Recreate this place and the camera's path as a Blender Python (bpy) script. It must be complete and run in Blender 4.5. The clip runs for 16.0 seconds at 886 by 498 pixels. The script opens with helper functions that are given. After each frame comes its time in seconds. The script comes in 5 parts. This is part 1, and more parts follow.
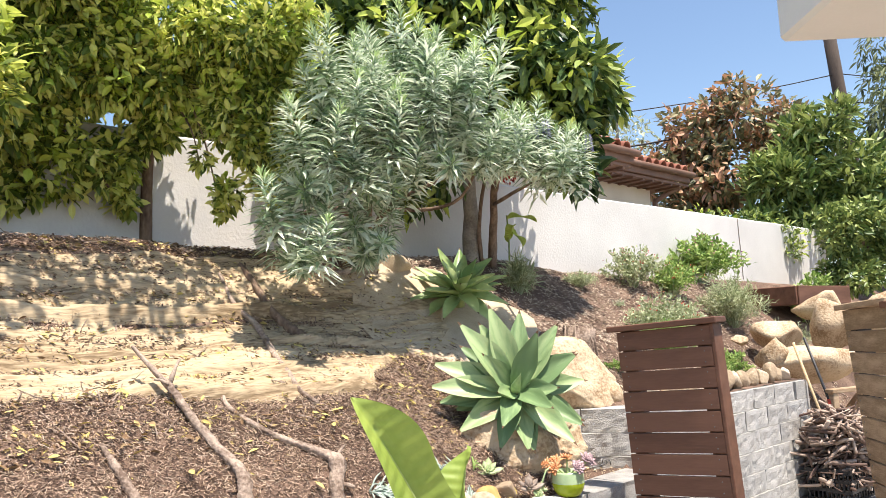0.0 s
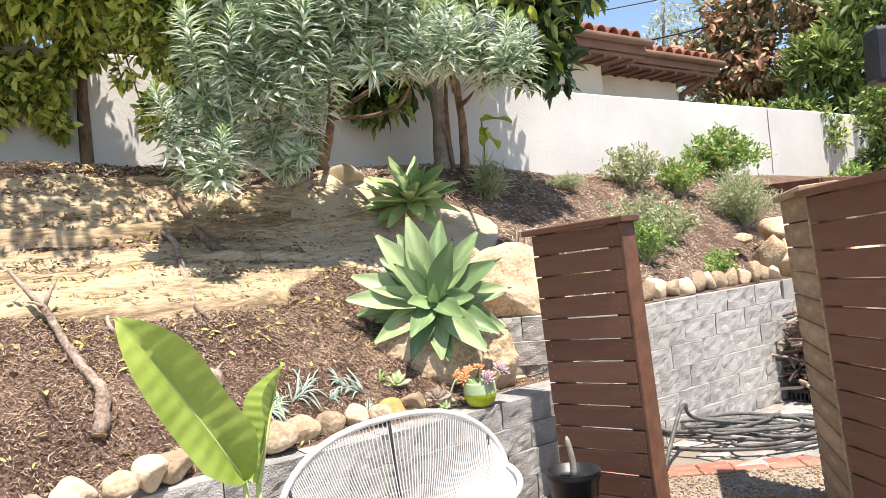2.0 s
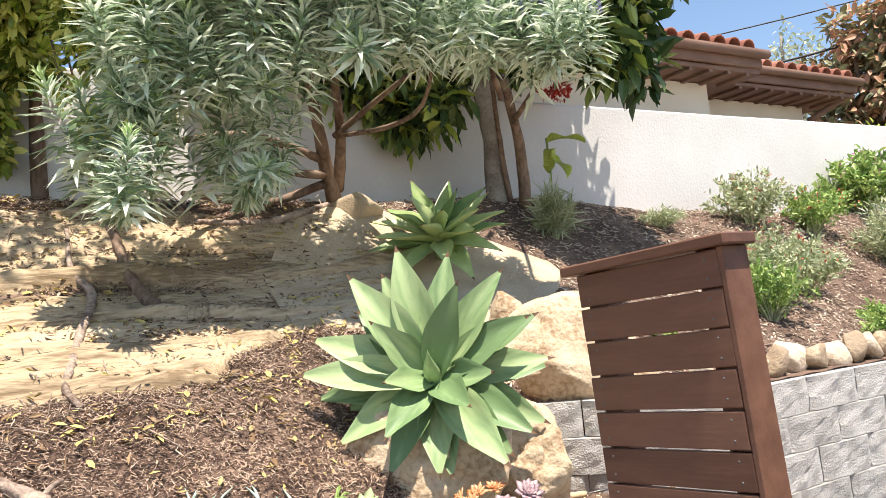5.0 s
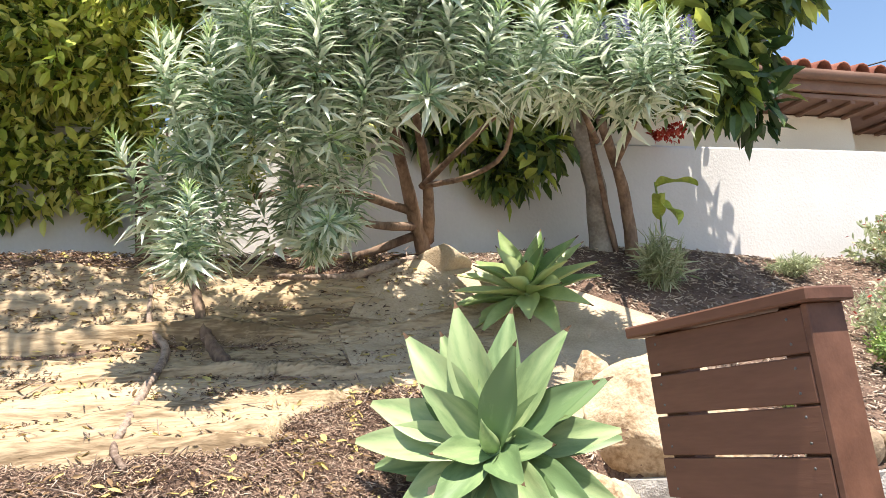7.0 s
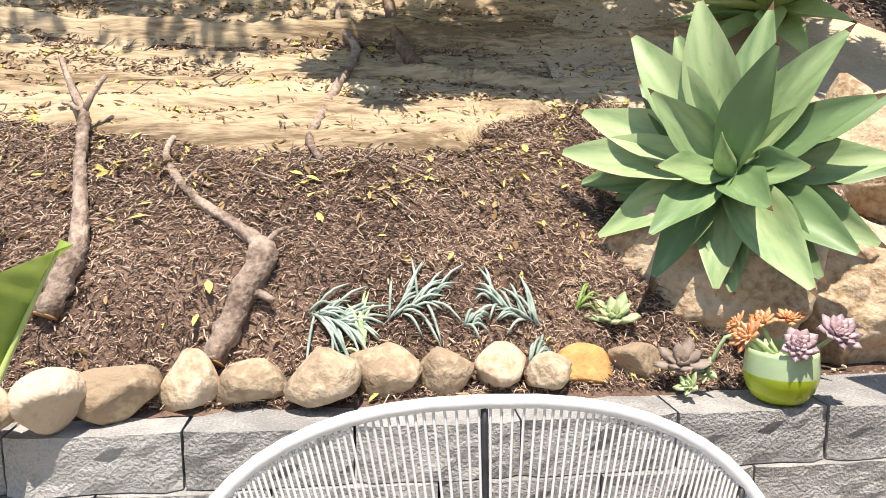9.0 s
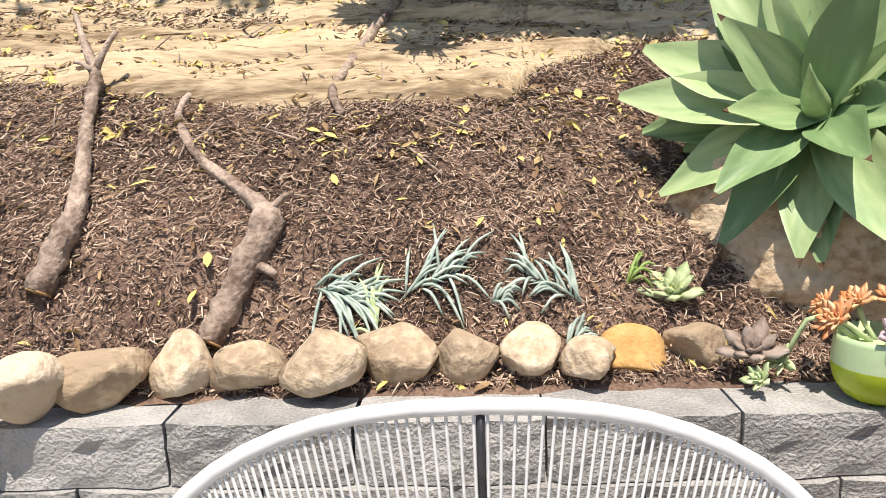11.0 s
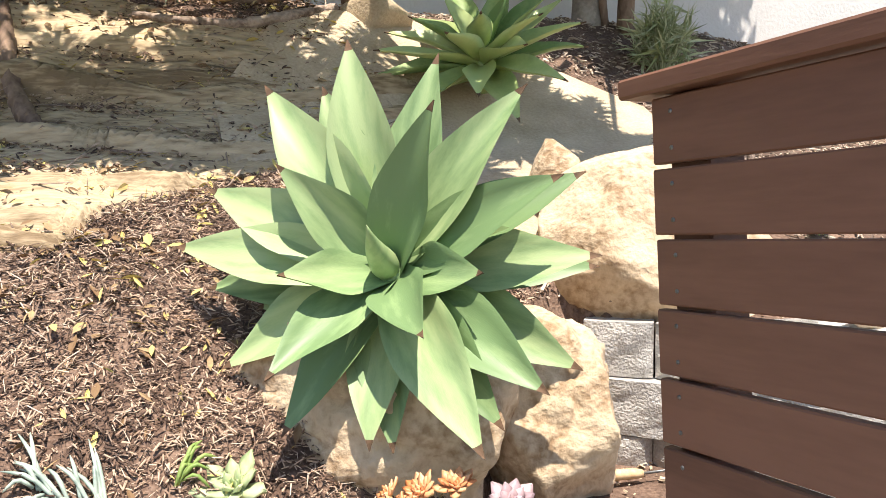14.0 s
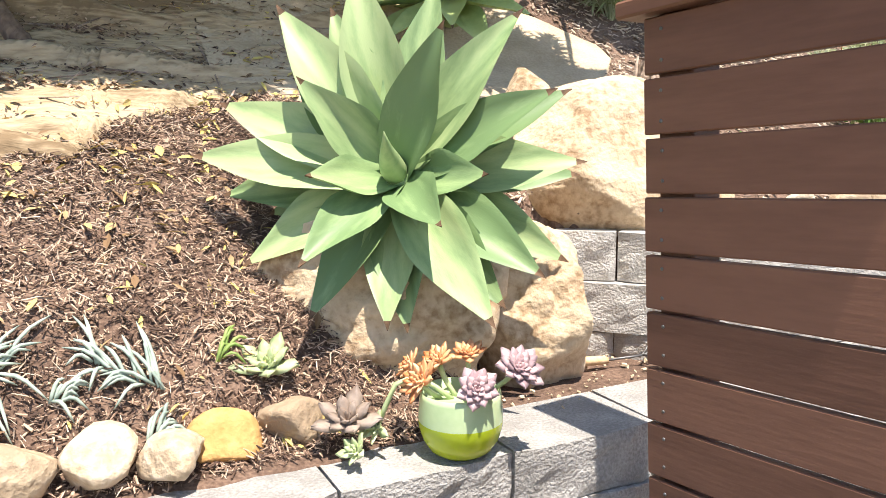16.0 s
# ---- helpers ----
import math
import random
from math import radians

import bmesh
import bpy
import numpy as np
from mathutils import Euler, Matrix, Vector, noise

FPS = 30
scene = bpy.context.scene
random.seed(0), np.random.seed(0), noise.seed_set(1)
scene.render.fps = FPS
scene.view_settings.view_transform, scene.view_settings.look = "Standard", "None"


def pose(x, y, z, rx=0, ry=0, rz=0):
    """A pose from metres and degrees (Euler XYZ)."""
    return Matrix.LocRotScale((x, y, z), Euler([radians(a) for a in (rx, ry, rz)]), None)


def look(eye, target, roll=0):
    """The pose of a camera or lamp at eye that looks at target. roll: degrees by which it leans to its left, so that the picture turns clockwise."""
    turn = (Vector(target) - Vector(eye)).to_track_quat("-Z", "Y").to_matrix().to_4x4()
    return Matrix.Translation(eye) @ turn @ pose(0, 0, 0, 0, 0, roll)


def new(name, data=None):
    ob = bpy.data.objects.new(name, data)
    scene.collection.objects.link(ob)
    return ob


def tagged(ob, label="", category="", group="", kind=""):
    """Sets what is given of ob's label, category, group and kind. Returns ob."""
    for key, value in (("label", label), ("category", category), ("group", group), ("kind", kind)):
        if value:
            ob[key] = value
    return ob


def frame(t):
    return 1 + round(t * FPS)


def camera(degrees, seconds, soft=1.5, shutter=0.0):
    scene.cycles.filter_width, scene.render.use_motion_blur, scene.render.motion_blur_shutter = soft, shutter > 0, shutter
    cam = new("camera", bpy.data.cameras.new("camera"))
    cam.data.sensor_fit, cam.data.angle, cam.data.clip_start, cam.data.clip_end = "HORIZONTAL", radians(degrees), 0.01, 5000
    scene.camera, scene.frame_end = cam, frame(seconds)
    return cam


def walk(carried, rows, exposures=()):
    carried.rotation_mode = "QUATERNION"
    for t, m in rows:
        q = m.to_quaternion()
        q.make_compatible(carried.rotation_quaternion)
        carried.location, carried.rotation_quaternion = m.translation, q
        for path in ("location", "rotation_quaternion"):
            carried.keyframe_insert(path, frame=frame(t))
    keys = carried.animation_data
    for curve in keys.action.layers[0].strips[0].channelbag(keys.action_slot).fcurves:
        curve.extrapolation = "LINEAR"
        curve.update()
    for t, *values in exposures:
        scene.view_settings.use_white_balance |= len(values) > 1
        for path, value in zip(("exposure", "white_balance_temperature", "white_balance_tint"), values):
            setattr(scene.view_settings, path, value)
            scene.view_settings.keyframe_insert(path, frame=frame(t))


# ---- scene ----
cam = camera(61.0, 16.0, 0.6)
PATH = [
    (0, (0.143, 0.284, 1.558), (0.124, 2.271, 1.777), -2.5),
    (0.5, (0.269, 0.271, 1.543), (0.326, 2.263, 1.713), -3.5),
    (1, (0.444, 0.456, 1.509), (0.565, 2.45, 1.589), -2.8),
    (1.5, (0.775, 0.492, 1.492), (0.723, 2.49, 1.542), -4.0),
    (2, (1.1, 0.568, 1.493), (0.874, 2.555, 1.487), -4.7),
    (2.5, (1.281, 0.789, 1.468), (1.037, 2.773, 1.411), -2.8),
    (3, (1.46, 0.986, 1.502), (1.071, 2.947, 1.435), -2.9),
    (3.2, (1.488, 1.088, 1.52), (1.056, 3.04, 1.453), -3.0),
    (5.3, (1.336, 2.294, 1.397), (0.825, 4.212, 1.644), -5.3),
    (5.5, (1.359, 2.362, 1.399), (0.827, 4.268, 1.689), -5.1),
    (6, (1.487, 2.472, 1.425), (0.87, 4.337, 1.803), -4.8),
    (6.5, (1.543, 2.475, 1.464), (0.843, 4.307, 1.855), -4.5),
    (7, (1.564, 2.499, 1.423), (0.73, 4.283, 1.768), -4.3),
    (7.5, (1.522, 2.48, 1.379), (0.563, 4.223, 1.579), -3.4),
    (8, (1.508, 2.521, 1.312), (0.423, 4.201, 1.311), -2.5),
    (8.5, (1.407, 2.58, 1.269), (0.228, 4.185, 1.091), -1.1),
    (9, (1.247, 2.718, 1.26), (0.023, 4.274, 0.979), -0.1),
    (9.2, (1.224, 2.768, 1.257), (-0.017, 4.306, 0.948), -0.1),
    (11.3, (1.218, 3.136, 1.242), (-0.205, 4.481, 0.837), -2.3),
    (11.5, (1.232, 3.184, 1.233), (-0.156, 4.56, 0.805), -2.1),
    (12, (1.18, 3.324, 1.22), (-0.046, 4.83, 0.742), -1.2),
    (12.5, (1.106, 3.469, 1.259), (0.177, 5.179, 0.798), 0.0),
    (13, (1.2, 3.565, 1.293), (0.434, 5.377, 0.933), -0.2),
    (13.5, (1.339, 3.619, 1.32), (0.499, 5.417, 1.071), -0.7),
    (14, (1.312, 3.529, 1.366), (0.51, 5.354, 1.2), -0.9),
    (14.5, (1.176, 3.297, 1.312), (0.463, 5.158, 1.152), -0.4),
    (15, (1.166, 3.23, 1.298), (0.502, 5.105, 1.095), 0.0),
    (15.5, (1.192, 3.24, 1.289), (0.558, 5.12, 1.035), -0.0),
    (16, (1.215, 3.248, 1.278), (0.606, 5.13, 0.98), -0.2),
]
walk(cam, [(t, look(eye, target, roll)) for t, eye, target, roll in PATH],
     [(0, 0.68), (2.5, 0.70), (6, 0.70), (7.5, 0.84), (9, 0.48), (11.5, 0.36), (12.5, 0.36), (13.5, 0.68), (16, 0.90)])

# ---- light ----
SUN_FROM = Vector((0.20, -0.22, 0.955)).normalized()
world = bpy.data.worlds.new("sky")
scene.world = world
world.use_nodes = True
wt = world.node_tree
sky = wt.nodes.new("ShaderNodeTexSky")
sky.sky_type, sky.sun_disc = "NISHITA", False
sky.sun_elevation = math.asin(SUN_FROM.z)
sky.sun_rotation = math.atan2(SUN_FROM.x, SUN_FROM.y)
sky.air_density, sky.dust_density = 1.0, 0.6
wt.links.new(sky.outputs[0], wt.nodes["Background"].inputs[0])
wt.nodes["Background"].inputs[1].default_value = 0.13
sun = new("sun", bpy.data.lights.new("sun", "SUN"))
sun.data.energy, sun.data.angle, sun.data.color = 5.7, radians(0.53), (1.0, 0.905, 0.80)
sun.matrix_world = look(SUN_FROM * 30, (0, 0, 0))

# ---- materials ----
def material(name, c1, c2, scale=6.0, rough=0.8, bump=0.3, bscale=60.0, fine=0.35, rnd=0.0, island=0.0, glow=0.0,
             spec=0.4, metal=0.0, stretch=(1, 1, 1), c3=None, ridge=0.0):
    """A surface whose colour varies from c1 to c2 over metres and grains, with fine relief."""
    m = bpy.data.materials.new(name)
    m.use_nodes = True
    t = m.node_tree
    b = t.nodes["Principled BSDF"]
    n, l = t.nodes.new, t.links.new
    co = n("ShaderNodeTexCoord")
    mp = n("ShaderNodeMapping")
    mp.inputs["Scale"].default_value = stretch
    l(co.outputs["Object"], mp.inputs[0])
    big, small = n("ShaderNodeTexNoise"), n("ShaderNodeTexNoise")
    for tex, sc in ((big, scale), (small, bscale)):
        tex.inputs["Scale"].default_value, tex.inputs["Detail"].default_value = sc, 6.0
        l(mp.outputs[0], tex.inputs["Vector"])
    ramp = n("ShaderNodeValToRGB")
    ramp.color_ramp.elements[0].position, ramp.color_ramp.elements[1].position = 0.32, 0.68
    ramp.color_ramp.elements[0].color, ramp.color_ramp.elements[1].color = (*c1, 1), (*c2, 1)
    if c3:
        e = ramp.color_ramp.elements.new(0.5)
        e.color = (*c3, 1)
    add = n("ShaderNodeMath")
    add.operation = "MULTIPLY_ADD"
    l(small.outputs[0], add.inputs[0])
    add.inputs[1].default_value = fine
    sub = n("ShaderNodeMath")
    sub.operation = "MULTIPLY_ADD"
    l(big.outputs[0], sub.inputs[0])
    sub.inputs[1].default_value, sub.inputs[2].default_value = 1.0, -fine / 2
    l(sub.outputs[0], add.inputs[2])
    fac = add.outputs[0]
    if rnd or island:
        src = n("ShaderNodeObjectInfo").outputs["Random"] if rnd else n("ShaderNodeNewGeometry").outputs["Random Per Island"]
        k = n("ShaderNodeMath")
        k.operation = "MULTIPLY_ADD"
        l(src, k.inputs[0])
        k.inputs[1].default_value = rnd or island
        off = n("ShaderNodeMath")
        off.operation = "SUBTRACT"
        l(fac, off.inputs[0])
        off.inputs[1].default_value = (rnd or island) / 2
        l(off.outputs[0], k.inputs[2])
        fac = k.outputs[0]
    l(fac, ramp.inputs[0])
    l(ramp.outputs[0], b.inputs["Base Color"])
    b.inputs["Roughness"].default_value = rough
    b.inputs["Metallic"].default_value = metal
    b.inputs["Specular IOR Level"].default_value = spec
    if bump:
        bp = n("ShaderNodeBump")
        bp.inputs["Strength"].default_value, bp.inputs["Distance"].default_value = bump, 0.01
        l(small.outputs[0], bp.inputs["Height"])
        l(bp.outputs[0], b.inputs["Normal"])
    if glow:
        tr = n("ShaderNodeBsdfTranslucent")
        l(ramp.outputs[0], tr.inputs[0])
        mix = n("ShaderNodeMixShader")
        mix.inputs[0].default_value = glow
        l(b.outputs[0], mix.inputs[1])
        l(tr.outputs[0], mix.inputs[2])
        l(mix.outputs[0], t.nodes["Material Output"].inputs[0])
    return m


M = {}
M["soil"] = material("mulch_soil", (0.09, 0.055, 0.038), (0.24, 0.16, 0.115), 3.0, 0.95, 0.9, 90, 0.8, c3=(0.15, 0.095, 0.068))
M["chip"] = material("bark_chip", (0.07, 0.042, 0.03), (0.5, 0.36, 0.26), 8.0, 0.9, 0.3, 120, 0.2, island=0.8, c3=(0.2, 0.125, 0.085))
M["dryleaf"] = material("dry_leaf", (0.2, 0.12, 0.06), (0.58, 0.47, 0.15), 8.0, 0.8, 0.2, 90, 0.2, island=0.8, c3=(0.36, 0.25, 0.13))
M["sand"] = material("sandy_soil", (0.4, 0.31, 0.205), (0.58, 0.47, 0.33), 4.0, 0.95, 0.6, 80, 0.5)
M["chipgrey"] = material("weathered_wood_chip", (0.17, 0.12, 0.09), (0.6, 0.49, 0.38), 8.0, 0.9, 0.3, 120, 0.2, island=0.75, c3=(0.32, 0.24, 0.18))
M["burlap"] = material("burlap", (0.20, 0.14, 0.08), (0.53, 0.415, 0.27), 2.2, 0.95, 0.8, 30, 0.75, c3=(0.42, 0.32, 0.2))
weave = M["burlap"].node_tree.nodes["Mapping"]
weave.vector_type = "TEXTURE"
weave.inputs["Rotation"].default_value, weave.inputs["Scale"].default_value = (0, 0, radians(45.3)), (2.6, 0.3, 0.6)
M["stucco"] = material("white_stucco", (0.62, 0.605, 0.58), (0.72, 0.705, 0.68), 1.2, 0.9, 0.35, 40, 0.25)
M["cream"] = material("cream_stucco", (0.72, 0.65, 0.52), (0.80, 0.74, 0.62), 1.5, 0.9, 0.3, 50, 0.2)
M["block"] = material("split_concrete", (0.28, 0.27, 0.255), (0.46, 0.445, 0.425), 9.0, 0.95, 1.0, 130, 0.8, rnd=0.25)
M["blockpale"] = material("pale_split_concrete", (0.38, 0.365, 0.34), (0.52, 0.5, 0.47), 9.0, 0.95, 1.0, 130, 0.8, rnd=0.25)
M["boulder"] = material("sandstone_boulder", (0.33, 0.22, 0.125), (0.64, 0.51, 0.35), 5.0, 0.92, 1.0, 45, 0.7, c3=(0.55, 0.42, 0.28))
M["cobble"] = material("cobble_stone", (0.34, 0.255, 0.17), (0.6, 0.495, 0.37), 9.0, 0.9, 1.0, 45, 0.7, rnd=0.55, c3=(0.5, 0.39, 0.265))
M["ochre"] = material("ochre_cobble", (0.40, 0.22, 0.07), (0.62, 0.38, 0.15), 9.0, 0.9, 0.6, 60, 0.5)
M["brown"] = material("brown_stained_wood", (0.115, 0.052, 0.032), (0.2, 0.095, 0.06), 2.0, 0.6, 0.07, 20, 0.22, rnd=0.3, stretch=(0.8, 5, 5))
M["weathered"] = material("weathered_wood", (0.28, 0.19, 0.11), (0.52, 0.38, 0.25), 4.0, 0.8, 0.35, 40, 0.5, rnd=0.3, stretch=(1, 6, 6))
M["darkpost"] = material("dark_metal_post", (0.03, 0.025, 0.022), (0.06, 0.05, 0.045), 6, 0.6, 0.1)
M["agave"] = material("agave_leaf", (0.15, 0.235, 0.10), (0.345, 0.435, 0.21), 5.0, 0.45, 0.06, 90, 0.12, rnd=0.45, spec=0.35, stretch=(5, 1, 5), c3=(0.245, 0.345, 0.155))
M["agavedark"] = material("dark_agave_leaf", (0.15, 0.25, 0.08), (0.46, 0.54, 0.22), 5.0, 0.42, 0.06, 90, 0.12, rnd=0.5, spec=0.45)
M["thorn"] = material("dry_leaf_tip", (0.07, 0.04, 0.02), (0.16, 0.09, 0.05), 30, 0.8, 0.2)
M["echium"] = material("echium_leaf", (0.22, 0.31, 0.18), (0.80, 0.86, 0.71), 7.0, 0.5, 0.1, 60, 0.2, island=0.75, glow=0.38, c3=(0.55, 0.64, 0.48))
M["echtip"] = material("echium_young_leaf", (0.32, 0.46, 0.18), (0.56, 0.68, 0.36), 7.0, 0.55, 0.1, 60, 0.2, island=0.4, glow=0.2)
M["violet"] = material("violet_flower", (0.18, 0.17, 0.42), (0.42, 0.40, 0.66), 20, 0.7, 0.1, island=0.5)
M["hedge"] = material("hedge_leaf", (0.12, 0.18, 0.03), (0.82, 0.82, 0.26), 2.2, 0.28, 0.1, 40, 0.2, island=0.85, spec=0.6, glow=0.45, c3=(0.42, 0.49, 0.1))
M["loquat"] = material("dark_broad_leaf", (0.04, 0.08, 0.025), (0.32, 0.4, 0.11), 2.0, 0.32, 0.1, 40, 0.2, island=0.5, glow=0.15, c3=(0.1, 0.16, 0.045))
M["young"] = material("young_broad_leaf", (0.42, 0.54, 0.08), (0.72, 0.78, 0.2), 4.0, 0.35, 0.1, 40, 0.2, island=0.4, glow=0.35)
M["far"] = material("far_leaf", (0.06, 0.09, 0.045), (0.26, 0.3, 0.14), 0.8, 0.6, 0.1, 20, 0.2, island=0.5, glow=0.15)
M["redtip"] = material("red_tipped_leaf", (0.14, 0.15, 0.08), (0.58, 0.33, 0.2), 0.9, 0.5, 0.1, 20, 0.3, island=0.6, glow=0.2, c3=(0.32, 0.31, 0.16))
M["bright"] = material("bright_shrub_leaf", (0.08, 0.14, 0.035), (0.38, 0.45, 0.14), 1.5, 0.45, 0.1, 20, 0.2, island=0.6, glow=0.25)
M["feather"] = material("feathery_leaf", (0.34, 0.4, 0.26), (0.6, 0.64, 0.48), 1.5, 0.6, 0.1, 20, 0.2, island=0.6, glow=0.25)
M["bark"] = material("brown_bark", (0.11, 0.07, 0.05), (0.30, 0.21, 0.15), 9.0, 0.95, 0.9, 45, 0.6, stretch=(1, 1, 0.35))
M["drift"] = material("grey_dead_wood", (0.14, 0.095, 0.07), (0.46, 0.36, 0.285), 9.0, 0.95, 0.9, 60, 0.6)
M["cut"] = material("cut_wood_end", (0.36, 0.20, 0.08), (0.60, 0.40, 0.20), 20, 0.9, 0.3)
M["greybark"] = material("grey_smooth_bark", (0.20, 0.17, 0.14), (0.38, 0.34, 0.29), 7.0, 0.9, 0.6, 50, 0.5)
M["white"] = material("white_cord", (0.64, 0.64, 0.63), (0.72, 0.72, 0.71), 8, 0.45, 0.05)
M["blackmetal"] = material("black_metal", (0.02, 0.02, 0.022), (0.045, 0.045, 0.048), 12, 0.45, 0.05)
M["hose"] = material("grey_hose", (0.06, 0.06, 0.058), (0.16, 0.155, 0.14), 12, 0.6, 0.1)
M["paver"] = material("grey_paver", (0.26, 0.235, 0.21), (0.44, 0.4, 0.365), 5, 0.92, 0.5, 80, 0.5, rnd=0.3)
M["redbrick"] = material("red_brick", (0.30, 0.13, 0.09), (0.48, 0.24, 0.17), 6, 0.9, 0.5, 80, 0.5, rnd=0.3)
M["ground"] = material("patio_sand", (0.2, 0.17, 0.135), (0.34, 0.295, 0.245), 1.5, 0.95, 0.5, 60, 0.5)
M["glaze_low"] = material("lime_glaze", (0.36, 0.46, 0.02), (0.44, 0.54, 0.03), 5, 0.22, 0.02, spec=0.5)
M["glaze_top"] = material("mint_glaze", (0.42, 0.56, 0.30), (0.52, 0.64, 0.38), 5, 0.25, 0.02, spec=0.5)
M["orange"] = material("orange_succulent", (0.55, 0.2, 0.07), (0.8, 0.48, 0.26), 20, 0.5, 0.05, island=0.4)
M["mauve"] = material("mauve_succulent", (0.3, 0.21, 0.23), (0.58, 0.42, 0.43), 20, 0.5, 0.05, island=0.4)
M["pale"] = material("pale_green_succulent", (0.30, 0.40, 0.18), (0.56, 0.62, 0.36), 20, 0.5, 0.05, island=0.4)
M["taupe"] = material("taupe_succulent", (0.20, 0.15, 0.12), (0.42, 0.34, 0.28), 20, 0.5, 0.05, island=0.4)
M["blue"] = material("blue_chalk_stick", (0.17, 0.235, 0.2), (0.46, 0.53, 0.45), 20, 0.5, 0.05, island=0.5)
M["herb"] = material("grey_green_herb", (0.28, 0.33, 0.16), (0.6, 0.64, 0.42), 6, 0.6, 0.1, island=0.6, glow=0.25)
M["herb2"] = material("green_herb", (0.16, 0.28, 0.06), (0.44, 0.56, 0.18), 6, 0.5, 0.1, island=0.6, glow=0.25)
M["magenta"] = material("magenta_petal", (0.50, 0.04, 0.30), (0.72, 0.16, 0.48), 20, 0.6, 0.05, island=0.4)
M["red"] = material("red_petal", (0.45, 0.03, 0.02), (0.62, 0.10, 0.06), 20, 0.6, 0.05, island=0.4)
M["banana"] = material("banana_leaf", (0.23, 0.34, 0.055), (0.42, 0.52, 0.12), 3, 0.4, 0.12, 40, 0.2, glow=0.35)
M["rib"] = material("leaf_midrib", (0.40, 0.48, 0.14), (0.52, 0.58, 0.22), 8, 0.45, 0.05)
M["tile"] = material("clay_roof_tile", (0.28, 0.10, 0.065), (0.48, 0.21, 0.14), 5, 0.85, 0.4, 50, 0.4, rnd=0.4)
M["fascia"] = material("brown_painted_wood", (0.17, 0.095, 0.065), (0.23, 0.135, 0.095), 3, 0.6, 0.1)
M["paint"] = material("white_painted_panel", (0.78, 0.77, 0.75), (0.83, 0.82, 0.80), 2, 0.6, 0.05)
M["pole"] = material("tarred_pole", (0.045, 0.033, 0.028), (0.09, 0.068, 0.055), 5, 0.9, 0.3, stretch=(1, 1, .2))
M["plastic"] = material("black_plastic", (0.012, 0.012, 0.014), (0.03, 0.03, 0.032), 8, 0.4, 0.05)
M["stick"] = material("firewood_stick", (0.14, 0.09, 0.07), (0.46, 0.36, 0.29), 8, 0.95, 0.6, 40, 0.4, island=0.6)
M["toolwood"] = material("tool_handle_wood", (0.56, 0.38, 0.20), (0.70, 0.52, 0.32), 8, 0.6, 0.1, stretch=(8, 1, 8))
M["steel"] = material("dull_steel", (0.12, 0.12, 0.12), (0.2, 0.2, 0.2), 8, 0.5, 0.1, metal=0.7)


# ---- mesh helpers ----
def mesh_data(name, verts, faces, mat=None, smooth=True):
    me = bpy.data.meshes.new(name)
    if isinstance(faces, np.ndarray):
        v = np.asarray(verts, np.float32)
        nf, k = faces.shape
        me.vertices.add(len(v))
        me.vertices.foreach_set("co", v.ravel())
        me.loops.add(nf * k)
        me.loops.foreach_set("vertex_index", faces.astype(np.int32).ravel())
        me.polygons.add(nf)
        me.polygons.foreach_set("loop_start", np.arange(0, nf * k, k, dtype=np.int32))
        me.update(calc_edges=True)
        me.validate()
    else:
        me.from_pydata([tuple(p) for p in verts], [], [tuple(f) for f in faces])
        me.update()
    me.polygons.foreach_set("use_smooth", np.full(len(me.polygons), smooth, dtype=bool))
    if mat:
        for x in (mat if isinstance(mat, (list, tuple)) else [mat]):
            me.materials.append(x)
    return me


def part(name, me, parent=None, label="", m=None):
    ob = new(name, me)
    if parent:
        ob.parent = parent
    if m is not None:
        ob.matrix_basis = m
    if label:
        ob["label"] = label
    return ob


def thing(name, at, label, category, group="", kind="", rz=0):
    ob = new(name)
    ob.matrix_basis = pose(*at, 0, 0, rz)
    ob.empty_display_size = 0.1
    return tagged(ob, label, category, group, kind)


def joined(pieces):
    vs, fs, k = [], [], 0
    for v, f in pieces:
        vs += [tuple(p) for p in v]
        fs += [tuple(i + k for i in q) for q in f]
        k += len(v)
    return vs, fs


def box(lx, ly, lz, at=(0, 0, 0), bev=0.0):
    """A box centred on at, with bevelled edges."""
    bm = bmesh.new()
    bmesh.ops.create_cube(bm, size=1, matrix=Matrix.Translation(at) @ Matrix.Diagonal((lx, ly, lz, 1)))
    if bev:
        bmesh.ops.bevel(bm, geom=bm.edges[:], offset=bev, segments=1, affect="EDGES", profile=0.7)
    bm.verts.ensure_lookup_table()
    out = [tuple(v.co) for v in bm.verts], [tuple(v.index for v in f.verts) for f in bm.faces]
    bm.free()
    return out


